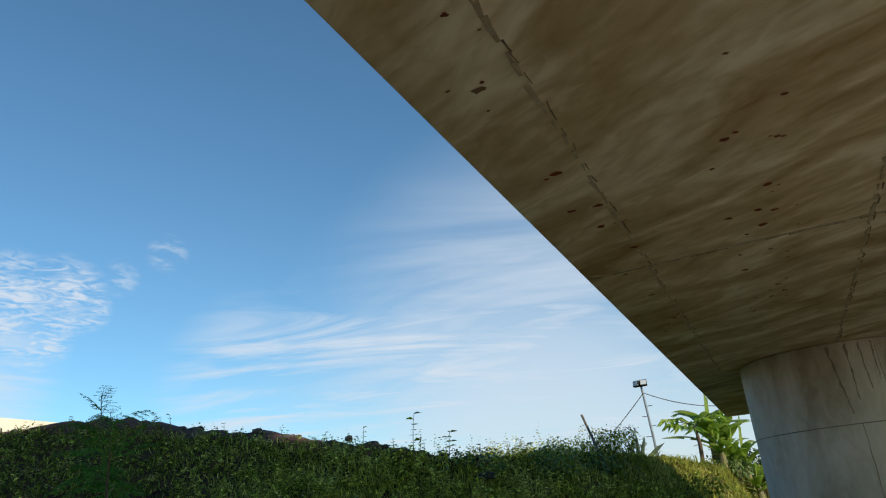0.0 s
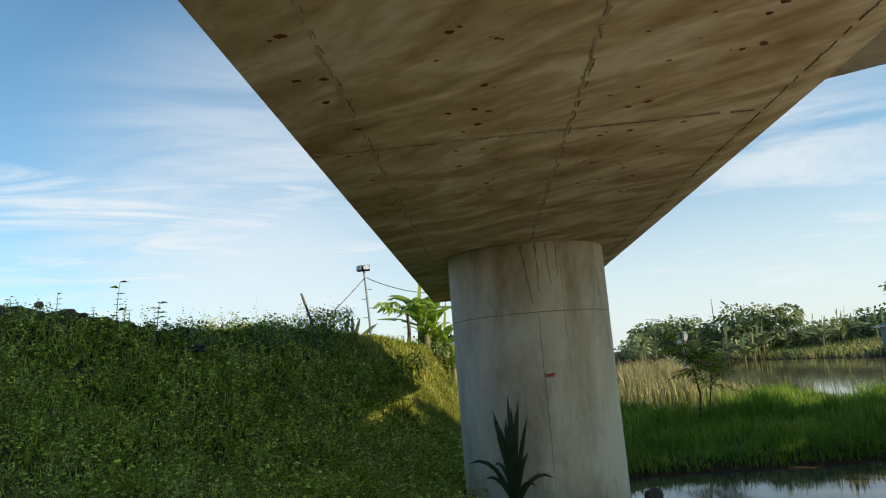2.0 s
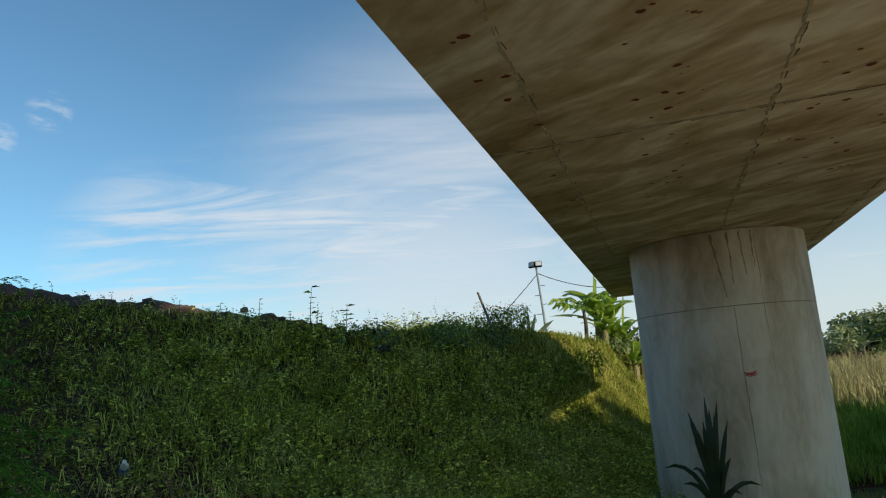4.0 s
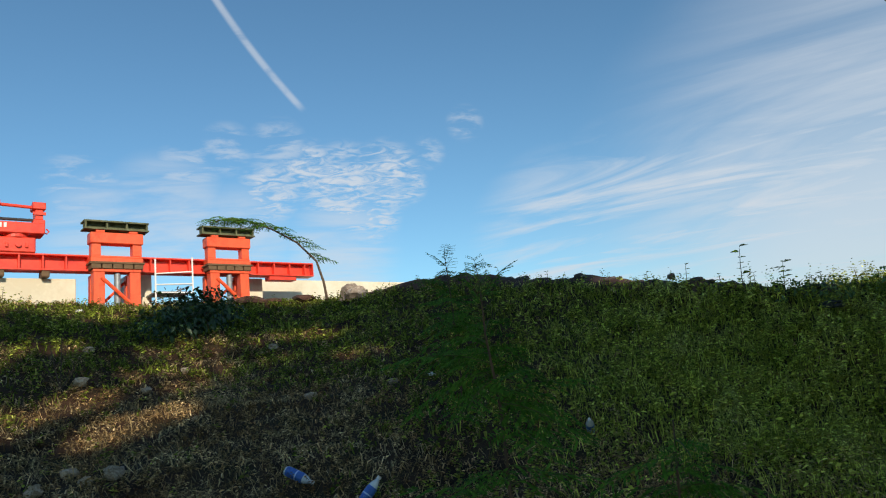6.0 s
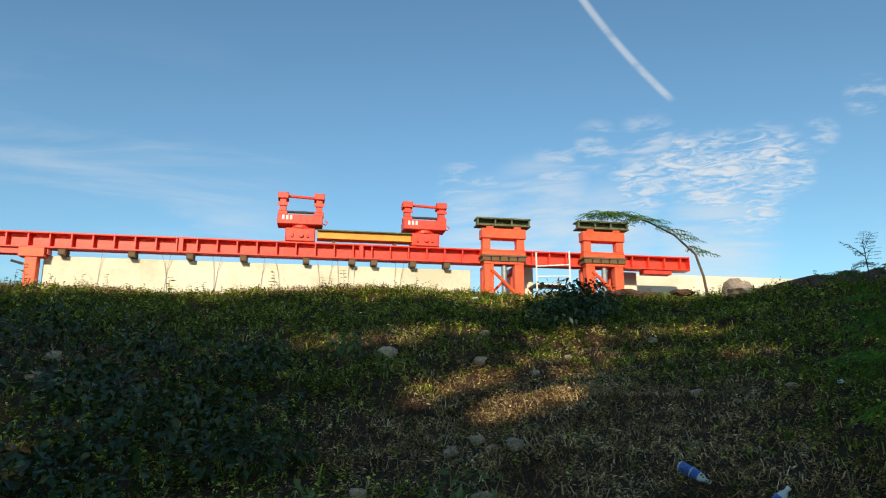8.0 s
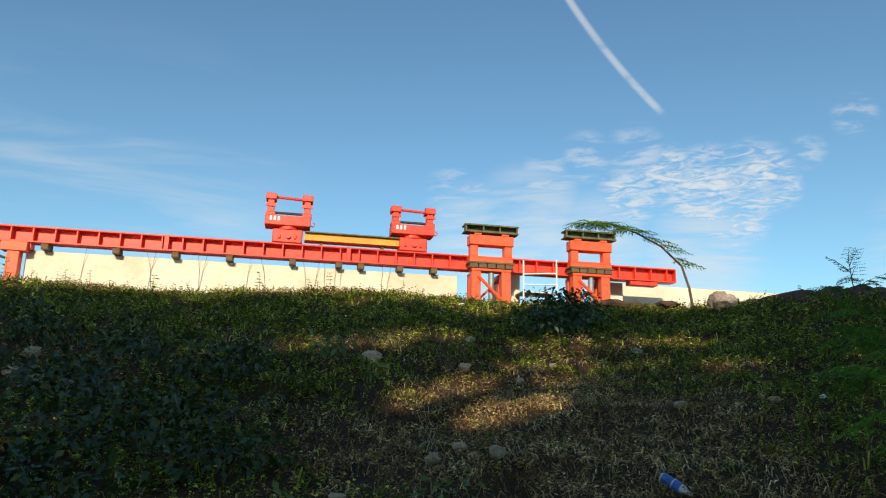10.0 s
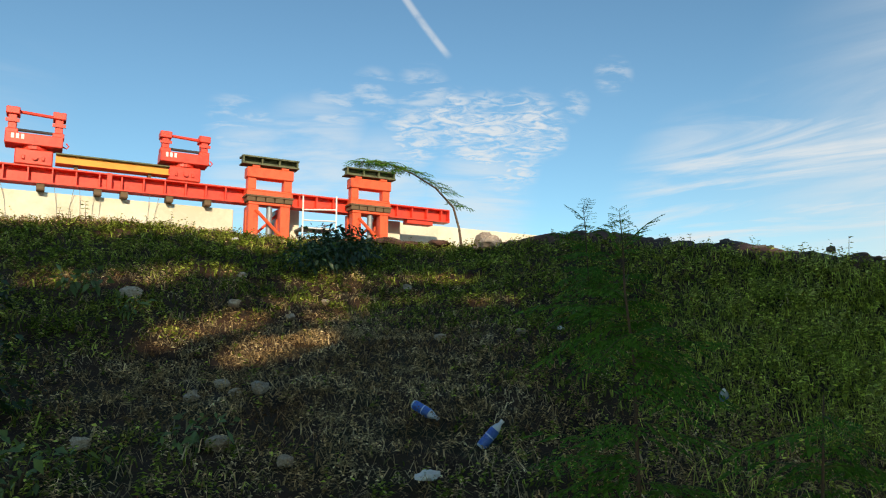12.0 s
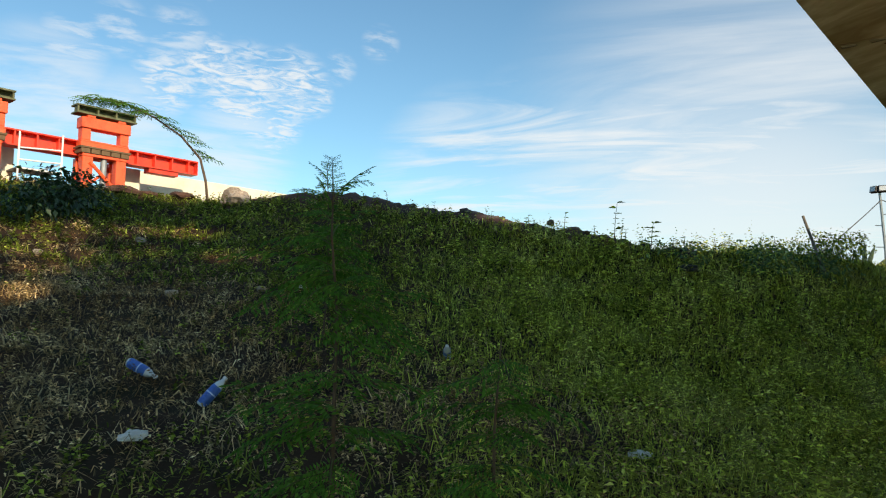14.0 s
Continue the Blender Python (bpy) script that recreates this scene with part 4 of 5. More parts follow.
# the long bent one on the crest
arch = [(0, 0, 0), (.05, -.12, .6), (.02, -.29, 1.2), (-.02, -.85, 1.72), (0, -1.6, 2.05), (0, -2.3, 2.22), (0, -2.9, 2.24), (0, -3.3, 2.1)]
sapling(-17.3, 10.1, arch, [(.30 + .045 * k, (20, -15, 50, 5)[k % 4], .12, .62) for k in range(15)] + [(.60 + .03 * k, 150 + (k % 3) * 70, .15, .55) for k in range(13)], "tall bent feathery sapling leaning over on the crest", seed=3, thick=.04)


def bush(x, y, h, w, n, leaf, label, material=LEAF, name="bush", stems=5):
    """A low leafy bush on several stems."""
    t = base(name, (x, y, float(height(x, y)) - .03), label, "bush")
    r = random.Random(int(abs(x * 77 + y * 13)))
    bars, blobs = [], []
    for k in range(stems):
        a = 6.283 * k / stems + r.random()
        c = (math.cos(a) * w * .5 * r.random(), math.sin(a) * w * .5 * r.random(), h * r.uniform(.35, .8))
        bars.append((((0, 0, 0), (c[0] * .5, c[1] * .5, c[2] * .6), c), [.012, .009, .004]))
        blobs.append((c, w * r.uniform(.22, .38)))
    tagged(part("stem", tubes(*bars, sides=5), BARK, t), kind="stuff")
    foliage("leaves", blobs, n, leaf, material, t)
    return t


DARKLEAF = mat("dark_leaf", [(.012, .035, .010), (.025, .06, .016), (.045, .085, .025)], 2, 0.45, bump=0, island=.4, light=.15)
bush(-16.7, 6.0, .6, 1.9, 900, .13, "dark green leafy creeper bush on the crest", DARKLEAF, stems=8)
bush(-15.9, 5.9, .5, 1.9, 900, .12, "dark green leafy creeper bush on the crest", DARKLEAF, stems=8)
bush(-15.0, 5.0, .4, 1.5, 600, .11, "dark green leafy creeper bush on the crest", DARKLEAF, stems=7)
bush(-3.6, 16.4, .62, 1.4, 2000, .06, "leafy green bush at the edge of the bridge shadow", stems=7)
bush(-4.5, 16.2, .32, 1.2, 1100, .055, "leafy green bush at the edge of the bridge shadow", stems=6)
bush(-2.1, 18.4, .6, 1.6, 700, .1, "low green bush on the sunlit slope", stems=5)
bush(-2.7, 15.0, .5, 1.5, 700, .09, "low green bush on the shaded slope", stems=5)
# dark-leaved plants added to darken the slope where deep shade lies
for x_, y_, h_, w_ in ((-11.2, -5.4, .55, 2.2), (-9.4, -4.8, .5, 2.0), (-12.6, -6.6, .6, 2.2), (-8.2, -5.6, .5, 2.0), (-12.2, -2.6, .35, 1.6), (-10.0, -2.9, .3, 1.5), (-8.4, -2.3, .3, 1.8), (-7.2, -3.1, .3, 1.8), (-9.2, -1.4, .25, 1.5), (-6.6, -2.2, .25, 1.6), (-7.6, -1.1, .25, 1.5), (-11.3, -1.2, .3, 1.6), (-13.2, -4.6, .4, 1.8)):
    bush(x_, y_, h_, w_, 650, .11, "dark trailing creeper added to darken the shaded slope", DARKLEAF, "creeper", 7)
PALEGREEN = mat("pale_leaf", [(.09, .16, .04), (.16, .24, .07)], 3, 0.5, bump=0, island=.3, light=.3)
bush(-11.7, .2, .6, .6, 60, .14, "broad pale-leaved weed on the slope", PALEGREEN, "broadleaf_weed", 4)
bush(-11.2, .95, .4, .5, 50, .12, "broad pale-leaved weed on the slope", PALEGREEN, "broadleaf_weed", 4)
bush(-15.4, 5.35, .5, .8, 70, .13, "broad pale-leaved weed on the crest", PALEGREEN, "broadleaf_weed", 4)
bush(-5.7, -.2, .3, .7, 80, .09, "broad green-leaved weed low on the slope", PALEGREEN, "broadleaf_weed", 5)
bush(-6.0, 1.0, .28, .6, 60, .09, "broad green-leaved weed low on the slope", PALEGREEN, "broadleaf_weed", 5)


def weed_stem(x, y, h, n, label):
    """A thin upright weed with paired leaves, seen against the sky."""
    t = base("tall_weed", (x, y, float(height(x, y)) - .02), label, "weed", "weeds on the crest")
    r = random.Random(int(abs(x * 911 + y * 71)))
    top = (r.uniform(-.1, .1) * h, r.uniform(-.1, .1) * h, h)
    part("stem", tubes((((0, 0, 0), (top[0] * .4, top[1] * .4, h * .55), top), [.008, .006, .003]), sides=5), BARK, t)
    at = np.array([(top[0] * k, top[1] * k, h * k) for k in np.repeat(np.linspace(.35, 1, n), 3)])
    a = rs.uniform(0, 6.283, len(at))
    v, f = leaf_quads(at, np.stack([np.cos(a), np.sin(a), np.full(len(a), .35)], 1), np.full(len(at), .16 if h > .45 else .09) * rs.uniform(.5, 1.2, len(at)), .3)
    ob = new("leaves", arrays_mesh("leaves", v, f, LEAF))
    ob.parent = t


weed_stem(-6.14, 11.75, .75, 6, "slender weed with paired leaves on the rubble crest")
weed_stem(-5.5, 11.9, .5, 5, "slender weed with paired leaves on the rubble crest")
r_ = random.Random(21)
for k in range(24):
    u = r_.random()
    i = r_.randrange(5, 11)
    ax, ay, _ = CREST[i]
    bx, by, _ = CREST[i + 1]
    if by < 100:
        weed_stem(ax + (bx - ax) * u + r_.uniform(-.3, .3), min(ay + (by - ay) * u, 20) + r_.uniform(-.2, .3), r_.uniform(.2, .42), 4, "small weed on the rubble crest")
for k in range(16):
    weed_stem(-19 + r_.uniform(-.4, .3), r_.uniform(-9, 3), r_.uniform(.25, .6), 5, "thin weed on the grassy crest below the gantry")

# bare twigs on the slope
twig = base("bare_shrub", (-12.05, 2.3, float(height(-12.05, 2.3)) - .03), "leafless brown shrub on the slope", "shrub")
for dx, dy, dz in ((-.05, -.3, .6), (0, .02, .85), (.05, .33, .62), (.02, -.15, .7)):
    b = part("branch", tubes((((0, 0, 0), (dx * .6, dy * .5, dz * .5), (dx, dy, dz)), [.012, .009, .004]), (((dx * .6, dy * .5, dz * .5), (dx * .7, dy * .2 + .1, dz * .8)), [.006, .003]), sides=5), BARK, twig)


# long-leaved plant at the pier's foot
def strap_leaf(points, width, material, parent, name="leaf"):
    """One long folded leaf along points."""
    bm = bmesh.new()
    pts = [Vector(p) for p in points]
    prev = None
    for i, p in enumerate(pts):
        d = (pts[min(i + 1, len(pts) - 1)] - pts[max(i - 1, 0)]).normalized()
        s = d.cross(Vector((.3, .9, .2))).normalized()
        w = width * math.sin(math.pi * (.12 + .88 * (1 - i / (len(pts) - 1)) * .9 + .0)) if i < len(pts) - 1 else .002
        cur = [bm.verts.new(p - s * w), bm.verts.new(p + d.cross(s) * w * .35), bm.verts.new(p + s * w)]
        if prev:
            for k in (0, 1):
                bm.faces.new((prev[k], prev[k + 1], cur[k + 1], cur[k]))
        prev = cur
    return part(name, bm, material, parent, smooth=True)


def strap_plant(x, y, leaves, label, material, name, width=.05, z=None):
    t = base(name, (x, y, float(height(x, y)) - .05 if z is None else z), label, "plant")
    for az, reach, h, bend in leaves:
        a = radians(az)
        pts = []
        for k in range(8):
            u = k / 7
            pts.append((math.sin(a) * reach * u ** 1.6, math.cos(a) * reach * u ** 1.6, h * (u - bend * u ** 3)))
        strap_leaf(pts, width, material, t)
    return t


YUCCA = mat("strap_leaf", [(.018, .035, .014), (.035, .06, .022)], 5, 0.45, bump=0.05)
strap_plant(.28, 8.75, [(a_ + q_ * 47, b_ * (.62 - .15 * q_), c_ * (1.2 - .12 * q_), d_) for q_ in (0, 1) for a_, b_, c_, d_ in ((10, .10, 1.25, .05), (-60, .35, 1.15, .08), (80, .22, 1.2, .05), (200, .3, 1.0, .1), (-95, .30, 1.0, .02), (60, .42, 1.0, .05), (-20, .2, .95, .0), (120, .35, .8, .2), (-80, .85, 1.0, .45), (90, .75, .75, .5), (180, .2, .85, .0), (-120, .3, .9, .1), (30, .15, 1.05, 0), (-100, .55, .7, .4))], "dark green long-leaved plant at the foot of the pier", YUCCA, "strap_leaf_plant", .028)
AGAVE = mat("agave_leaf", [(.08, .12, .06), (.15, .19, .10)], 5, 0.5)
strap_plant(-3.95, 21.6, [(-90, .75, .95, .1), (90, .8, 1.0, .1), (-50, .4, 1.1, 0), (40, .35, 1.15, 0), (5, .1, 1.25, 0), (-100, .95, .6, .2), (110, .9, .6, .2)], "spiky agave on the sunlit crest", AGAVE, "agave", .07)


# banana plants
def banana(x, y, h, n, label, seed, material=BANANA, group=""):
    t = base("banana_plant", (x, y, float(height(x, y)) - .1), label, "banana plant", group)
    r = random.Random(seed)
    part("stem", tubes((((0, 0, 0), (.03, .02, h * .3), (.0, .05, h * .55)), [.13, .11, .07]), sides=9), mat("banana_stem", [(.13, .12, .05), (.22, .20, .09)], 5, stretch=(3, 3, .4)), t)
    for k in range(n):
        a = k * 2.4 + r.uniform(-.4, .4)
        reach, rise = h * r.uniform(.35, .65), h * r.uniform(.2, .55)
        if k == 0:
            reach, rise = h * .08, h * .62
        bm = bmesh.new()
        prev = None
        for i in range(10):
            u = i / 9
            c = Vector((math.cos(a) * reach * u ** 1.2, math.sin(a) * reach * u ** 1.2, h * (.5 if k < 3 else .25 + .03 * k) + rise * (u * 1.25 - .75 * u ** 2.5 * (0.25 if k == 0 else 1))))
            s = Vector((-math.sin(a), math.cos(a), 0))
            w = h * .075 * math.sin(math.pi * min(1, u * .92 + .1)) ** .6 * r.uniform(.8, 1.1)
            cur = [bm.verts.new(c - s * w + Vector((0, 0, -w * .35))), bm.verts.new(c), bm.verts.new(c + s * w + Vector((0, 0, -w * .35)))]
            if prev:
                for q in (0, 1):
                    if r.random() > .07:
                        bm.faces.new((prev[q], prev[q + 1], cur[q + 1], cur[q]))
            prev = cur
        part("leaf", bm, material, t, smooth=True)
    return t


banana(-2.15, 24.6, 2.75, 13, "sunlit banana plant with a tall upright leaf", 3)
banana(-1.75, 25.4, 2.35, 12, "sunlit banana plant with broad arching leaves", 5)
banana(-1.35, 24.9, 2.2, 12, "sunlit banana plant with broad arching leaves", 8)
banana(-.9, 26.0, 2.3, 11, "sunlit banana plant with broad arching leaves", 9)
bush(-1.2, 27.2, 1.5, 1.8, 1500, .14, "dark leafy bush behind the banana plants", DARKLEAF, stems=8)


def papaya(x, y, h, label):
    t = base("papaya_tree", (x, y, float(height(x, y)) - .1), label, "papaya tree")
    part("trunk", tubes((((0, 0, 0), (.04, 0, h * .5), (0, 0, h * .8)), [.07, .06, .04])), BARK, t)
    r = random.Random(2)
    for k in range(11):
        a = k * 2.4
        end = Vector((math.cos(a) * .75, math.sin(a) * .75, h * r.uniform(.72, 1.0)))
        stalk = part("leaf_stalk", tubes((((0, 0, h * .8), tuple(end * .6 + Vector((0, 0, h * .36))), tuple(end)), .012), sides=5), PALEGREEN, t)
        d = np.array([(math.cos(a + b), math.sin(a + b), -.25) for b in (-2, -1.3, -.65, 0, .65, 1.3, 2)])
        v, f = leaf_quads(np.repeat(np.array([tuple(end)]), 7, 0), d, np.full(7, .42) * rs.uniform(.8, 1.1, 7), .35)
        lf = new("leaf", arrays_mesh("leaf", v, f, BANANA))
        lf.parent = stalk


for x_, y_, h_, q_ in ((-1.9, 22.4, 1.5, 21), (-1.6, 22.8, 1.5, 22), (-1.1, 23.0, 1.5, 24)):
    banana(x_, y_ + 1.6, h_, 12, "low sunlit banana plant with broad leaves", q_)
bush(-1.7, 24.3, .6, 1.2, 500, .12, "leafy green undergrowth below the banana plants", PALEGREEN, stems=6)
bush(-4.25, 13.2, .34, 1.3, 800, .075, "leafy green bush just below the crest", PALEGREEN, stems=6)
bush(-3.6, 15.2, .36, 1.4, 800, .08, "leafy green bush just below the crest", PALEGREEN, stems=6)
bush(-5.1, 11.8, .25, 1.0, 500, .07, "leafy green bush just below the crest", PALEGREEN, stems=5)
papaya(-2.45, 23.6, 1.9, "papaya tree with lobed leaves beside the banana plants")

# shrub and rubbish on the spit
sapling(5.0, 17.6, [(0, 0, 0), (.08, 0, .7), (.02, .1, 1.3), (-.12, .1, 1.8), (-.2, .05, 2.25)], [(s, a, q, .75) for s, a, q, _ in ring_of(26, .4, 1, .8, 13, 1.3)], "open feathery shrub on the river spit", seed=13, thick=.03, name="feathery_shrub", leafy=LEAF)
sapling(5.3, 17.9, [(0, 0, 0), (.1, 0, .6), (.25, .1, 1.2), (.4, .1, 1.7)], [(s, a, q, .7) for s, a, q, _ in ring_of(20, .4, 1, .8, 14, 1.3)], "open feathery shrub on the river spit", seed=14, thick=.026, name="feathery_shrub", leafy=LEAF)

# the far bank: bananas, bushes and trees
for k in range(30):
    x_ = r_.uniform(20, 52)
    banana(x_, 92 + r_.uniform(0, 12) - max(0, x_ - 30) * .55, r_.uniform(2.8, 4.6), 8, "banana plant on the far river bank", k + 40, FARLEAF, "far banana plants")
for k in range(14):
    x_ = 22 + k * 2.6
    tree(x_, 108 - max(0, x_ - 30) * .5 + r_.uniform(-2, 4), r_.uniform(2.6, 4.0), r_.uniform(2.0, 3.0), "leafy bush tree on the far river bank", FARLEAF, 500, .7, "far trees", low=.15)
for x_, y_, h_, c_ in ((36, 104, 6.6, 4.2), (41, 104, 5.8, 4), (30, 112, 5.0, 3.5), (58, 92, 6.5, 3.5), (27, 120, 4.5, 3.0), (66, 110, 7.5, 4.5)):
    tree(x_, y_, h_, c_, "rounded leafy tree on the far river bank", FARLEAF, 1400, .75, "far trees", low=.2)

# tall unseen trees, added on the near shore to cast shade over the slope
# each gap cut in the crowns for a sun patch: a strip from (y, z) to (y, z) where the sun's rays cross x = 14, and its
# half width
GAPS = ((-8.99, 17.15, -7.6, 17.27, .32), (-7.49, 18.13, -6.42, 18.11, .2), (-4.03, 18.02, -2.72, 17.91, .28), (-2.23, 18.15, -1.15, 17.5, .28), (-3.66, 16.46, -2.44, 16.65, .24), (-1.44, 15.91, -.66, 15.73, .14), (-6.75, 14.55, -5.79, 15.5, .24), (-5.44, 13.91, -4.54, 14.39, .28), (-6.37, 11.81, -5.94, 12.37, .2), (-4.28, 15.65, -3.94, 15.95, .14), (-7.7, 15.59, -7.35, 15.89, .08), (.95, 15.49, 1.05, 15.49, .08), (-11.4, 16.74, -10.25, 16.43, .04))
for x_, y_, h_, c_, low_ in ((14, 6.2, 12.2, 2.8, .55), (14.5, 2.6, 15.0, 3.0, .6), (14, -1.2, 19.0, 3.0, .55), (14.5, -7.6, 21.5, 3.2, .52), (14, -9.4, 21.5, 3.0, .52), (14.5, -14, 22.5, 3.6, .5), (14, -19.5, 22.5, 3.8, .5), (15, -26, 22, 4, .5), (18, -3.5, 18.5, 3.0, .6), (18.5, 1.0, 16.5, 3.0, .6), (18, -11.5, 23.5, 2.6, .65), (14.2, 9.8, 10.6, 2.0, .62), (13.6, 2.2, 11.2, 2.4, .66), (13.8, -2.8, 11.4, 2.5, .68), (13.6, -7.4, 11.8, 2.5, .68), (13.5, 11.2, 5.6, 2.6, .2), (15.5, 14.8, 4.4, 2.2, .2), (14.3, 8.3, 10.2, 2.0, .6), (14.6, -8.0, 23.6, 2.2, .68), (14.6, -11.6, 23.6, 2.4, .68), (14.4, -3.7, 23.4, 2.0, .7), (14.6, -15.5, 23.6, 2.6, .68), (14.8, 4.4, 16.6, 2.3, .5), (15.2, 2.4, 20.5, 2.5, .55), (14.2, 6.9, 9.2, 1.5, .68), (14, 12.3, 9.8, 1.6, .5), (14.2, 14.4, 8.2, 1.6, .5), (14, -3.0, 23, 2.2, .68), (14.2, -.8, 22.5, 2.4, .66), (14.2, 1.5, 22, 2.4, .66), (14, -5.2, 15.5, 2.4, .6), (14.4, -3.6, 17.5, 2.2, .62), (14.2, -6.8, 17.5, 2.2, .62), (14, -1.8, 20.5, 2.4, .6), (14.3, .6, 20.5, 2.4, .6), (14.2, -.6, 17.5, 2.2, .62), (14.2, 1.7, 18.5, 2.2, .62)):
    tree(x_, y_, h_, c_, "unseen tall dark leafy tree added to shade the bank", CROWN, 2200, .55, "shade trees", low=low_, gaps=GAPS)

# ---- rubble, stones and litter ----
def stone_mesh(seed, flat=1.0, rough=.42):
    r = random.Random(seed)
    bm = bmesh.new()
    bmesh.ops.create_icosphere(bm, subdivisions=2, radius=1)
    o = Vector((r.uniform(0, 50), r.uniform(0, 50), r.uniform(0, 50)))
    for v in bm.verts:
        n = noise.noise(v.co * 1.1 + o) * rough * 1.6 + noise.noise(v.co * 3 + o) * rough * .5
        v.co *= 1 + n
        v.co.z *= flat
        for ax in range(3):
            lim = .9
            v.co[ax] = max(-lim, min(lim, v.co[ax]))
    me = bpy.data.meshes.new("stone")
    bm.to_mesh(me)
    bm.free()
    return me


def stone(x, y, sx, sy, sz, turn, seed, material, label, group="", sink=.25, z=None):
    ob = new("stone", stone_mesh(seed))
    ob.data.materials.append(material)
    zz = float(height(x, y)) if z is None else z
    ob.matrix_world = pose(x, y, zz + sz * (.78 - sink), 0, 0, turn) @ Matrix.Diagonal((sx, sy, sz, 1))
    return tagged(ob, label, "stone", group)


def heap_ridge():
    """The low bank of red earth dumped along the crest."""
    pts = [(-17.0, 10.8), (-15.2, 11.35), (-13.4, 11.75), (-11.5, 11.8), (-10, 11.75), (-8.6, 11.7), (-7.2, 11.75), (-6.2, 12.0), (-5.2, 12.45), (-4.7, 13.4)]
    hgt = [.1, .24, .28, .2, .16, .16, .15, .14, .1, .03]
    bm = bmesh.new()
    rows_ = []
    n = 90
    for i in range(n + 1):
        u = i / n * (len(pts) - 1)
        k = min(int(u), len(pts) - 2)
        w = u - k
        px, py = (pts[k][c] * (1 - w) + pts[k + 1][c] * w for c in (0, 1))
        dx, dy = pts[k + 1][0] - pts[k][0], pts[k + 1][1] - pts[k][1]
        l = math.hypot(dx, dy)
        h = hgt[k] * (1 - w) + hgt[k + 1] * w
        row = []
        for j in range(9):
            s = (j - 4) / 4
            x, y = px - dy / l * s * .7, py + dx / l * s * .7
            z = float(height(x, y)) - .06 + h * max(0, 1 - s * s) * (1 + .45 * noise.noise((x * 2.2, y * 2.2, 1.0))) + .07 * noise.noise((x * 6, y * 6, 3.0))
            row.append(bm.verts.new((x, y, z)))
        rows_.append(row)
    for a, b in zip(rows_, rows_[1:]):
        for j in range(8):
            bm.faces.new((a[j], b[j], b[j + 1], a[j + 1]))
    bmesh.ops.recalc_face_normals(bm, faces=bm.faces)
    ob = part("earth_heap", bm, EARTH, smooth=True)
    return tagged(ob, "long heap of dark red earth along the crest", "earth heap", kind="structure"), pts, hgt


_, heap_pts, heap_h = heap_ridge()
r_ = random.Random(77)
for k in range(64):
    u = r_.uniform(0.3, len(heap_pts) - 1.3)
    i = int(u)
    w = u - i
    x, y = heap_pts[i][0] * (1 - w) + heap_pts[i + 1][0] * w, heap_pts[i][1] * (1 - w) + heap_pts[i + 1][1] * w
    h = heap_h[i] * (1 - w) + heap_h[i + 1] * w
    s = r_.uniform(.05, .12)
    stone(x + r_.uniform(-.1, .1), y + r_.uniform(-.25, .1), s * r_.uniform(1, 2.0), s * r_.uniform(.8, 1.3), s * r_.uniform(.35, .7), r_.uniform(0, 180), k, BASALT, "dark broken stone on the earth heap", "rubble on the crest", .3, float(height(x, y)) + h * .62 - .03)
stone(-7.15, 11.2, .08, .06, .06, 30, 201, PALESTONE, "pale pinkish stone on the earth heap", "rubble on the crest", .2, float(height(-7.2, 11.3)) + .12)
stone(-16.7, 10.5, .32, .28, .27, 10, 202, PALESTONE, "large rounded brown boulder on the crest", "boulders on the crest")
stone(-16.15, 10.35, .36, .28, .23, 60, 203, PALESTONE, "large pale boulder on the crest", "boulders on the crest")
stone(-16.5, 10.1, .16, .13, .08, 60, 204, PALESTONE, "small pale stone beside the boulders", "boulders on the crest")
for k, (x, y, s) in enumerate(((-17.9, 9.6, .3), (-18.3, 8.9, .26), (-18.2, 8.2, .3), (-18.6, 9.2, .22))):
    stone(x, y, s * 1.6, s, s * .45, k * 50, 210 + k, EARTH, "broken clod of red earth on the crest", "clods on the crest", .2)
TANSTONE = mat("tan_stone", [(.28, .20, .13), (.42, .33, .23), (.55, .46, .35)], 5, 0.9, bump=0.5, fine=26, thing=.25)
for k, (x, y, s) in enumerate(((-7.65, 1.2, .13), (-8.05, 1.58, .11), (-7.45, 1.58, .09), (-7.45, 1.83, .15), (-6.46, .17, .12), (-12.3, 1.02, .24), (-12.2, 2.6, .16), (-5.25, 1.45, .1), (-6.3, -1.67, .09), (-9.2, 4.9, .12), (-11.0, -4.0, .16), (-10.8, -3.6, .12), (-12.0, -4.1, .2), (-13.5, 6.5, .15), (-14.2, 3.2, .14), (-11.6, 3.4, .13), (-5.9, 1.1, .13), (-9.0, 6.2, .1), (-12.7, 4.4, .12))):
    stone(x, y, s * .78, s * .62, s * .52, k * 47, 230 + k, TANSTONE, "pale angular stone lying in the slope's grass", "stones on the slope", .02)
stone(-7.45, -2.85, .16, .12, .10, 20, 260, mat("ochre_stone", [(.32, .22, .07), (.42, .30, .11)], 9), "ochre yellow lump lying in the grass", "stones on the slope", .1)
stone(2.2, 10.39, .13, .11, .12, 20, 261, BASALT, "reddish stone in the shallow water beside the pier", "", .3, -.02)


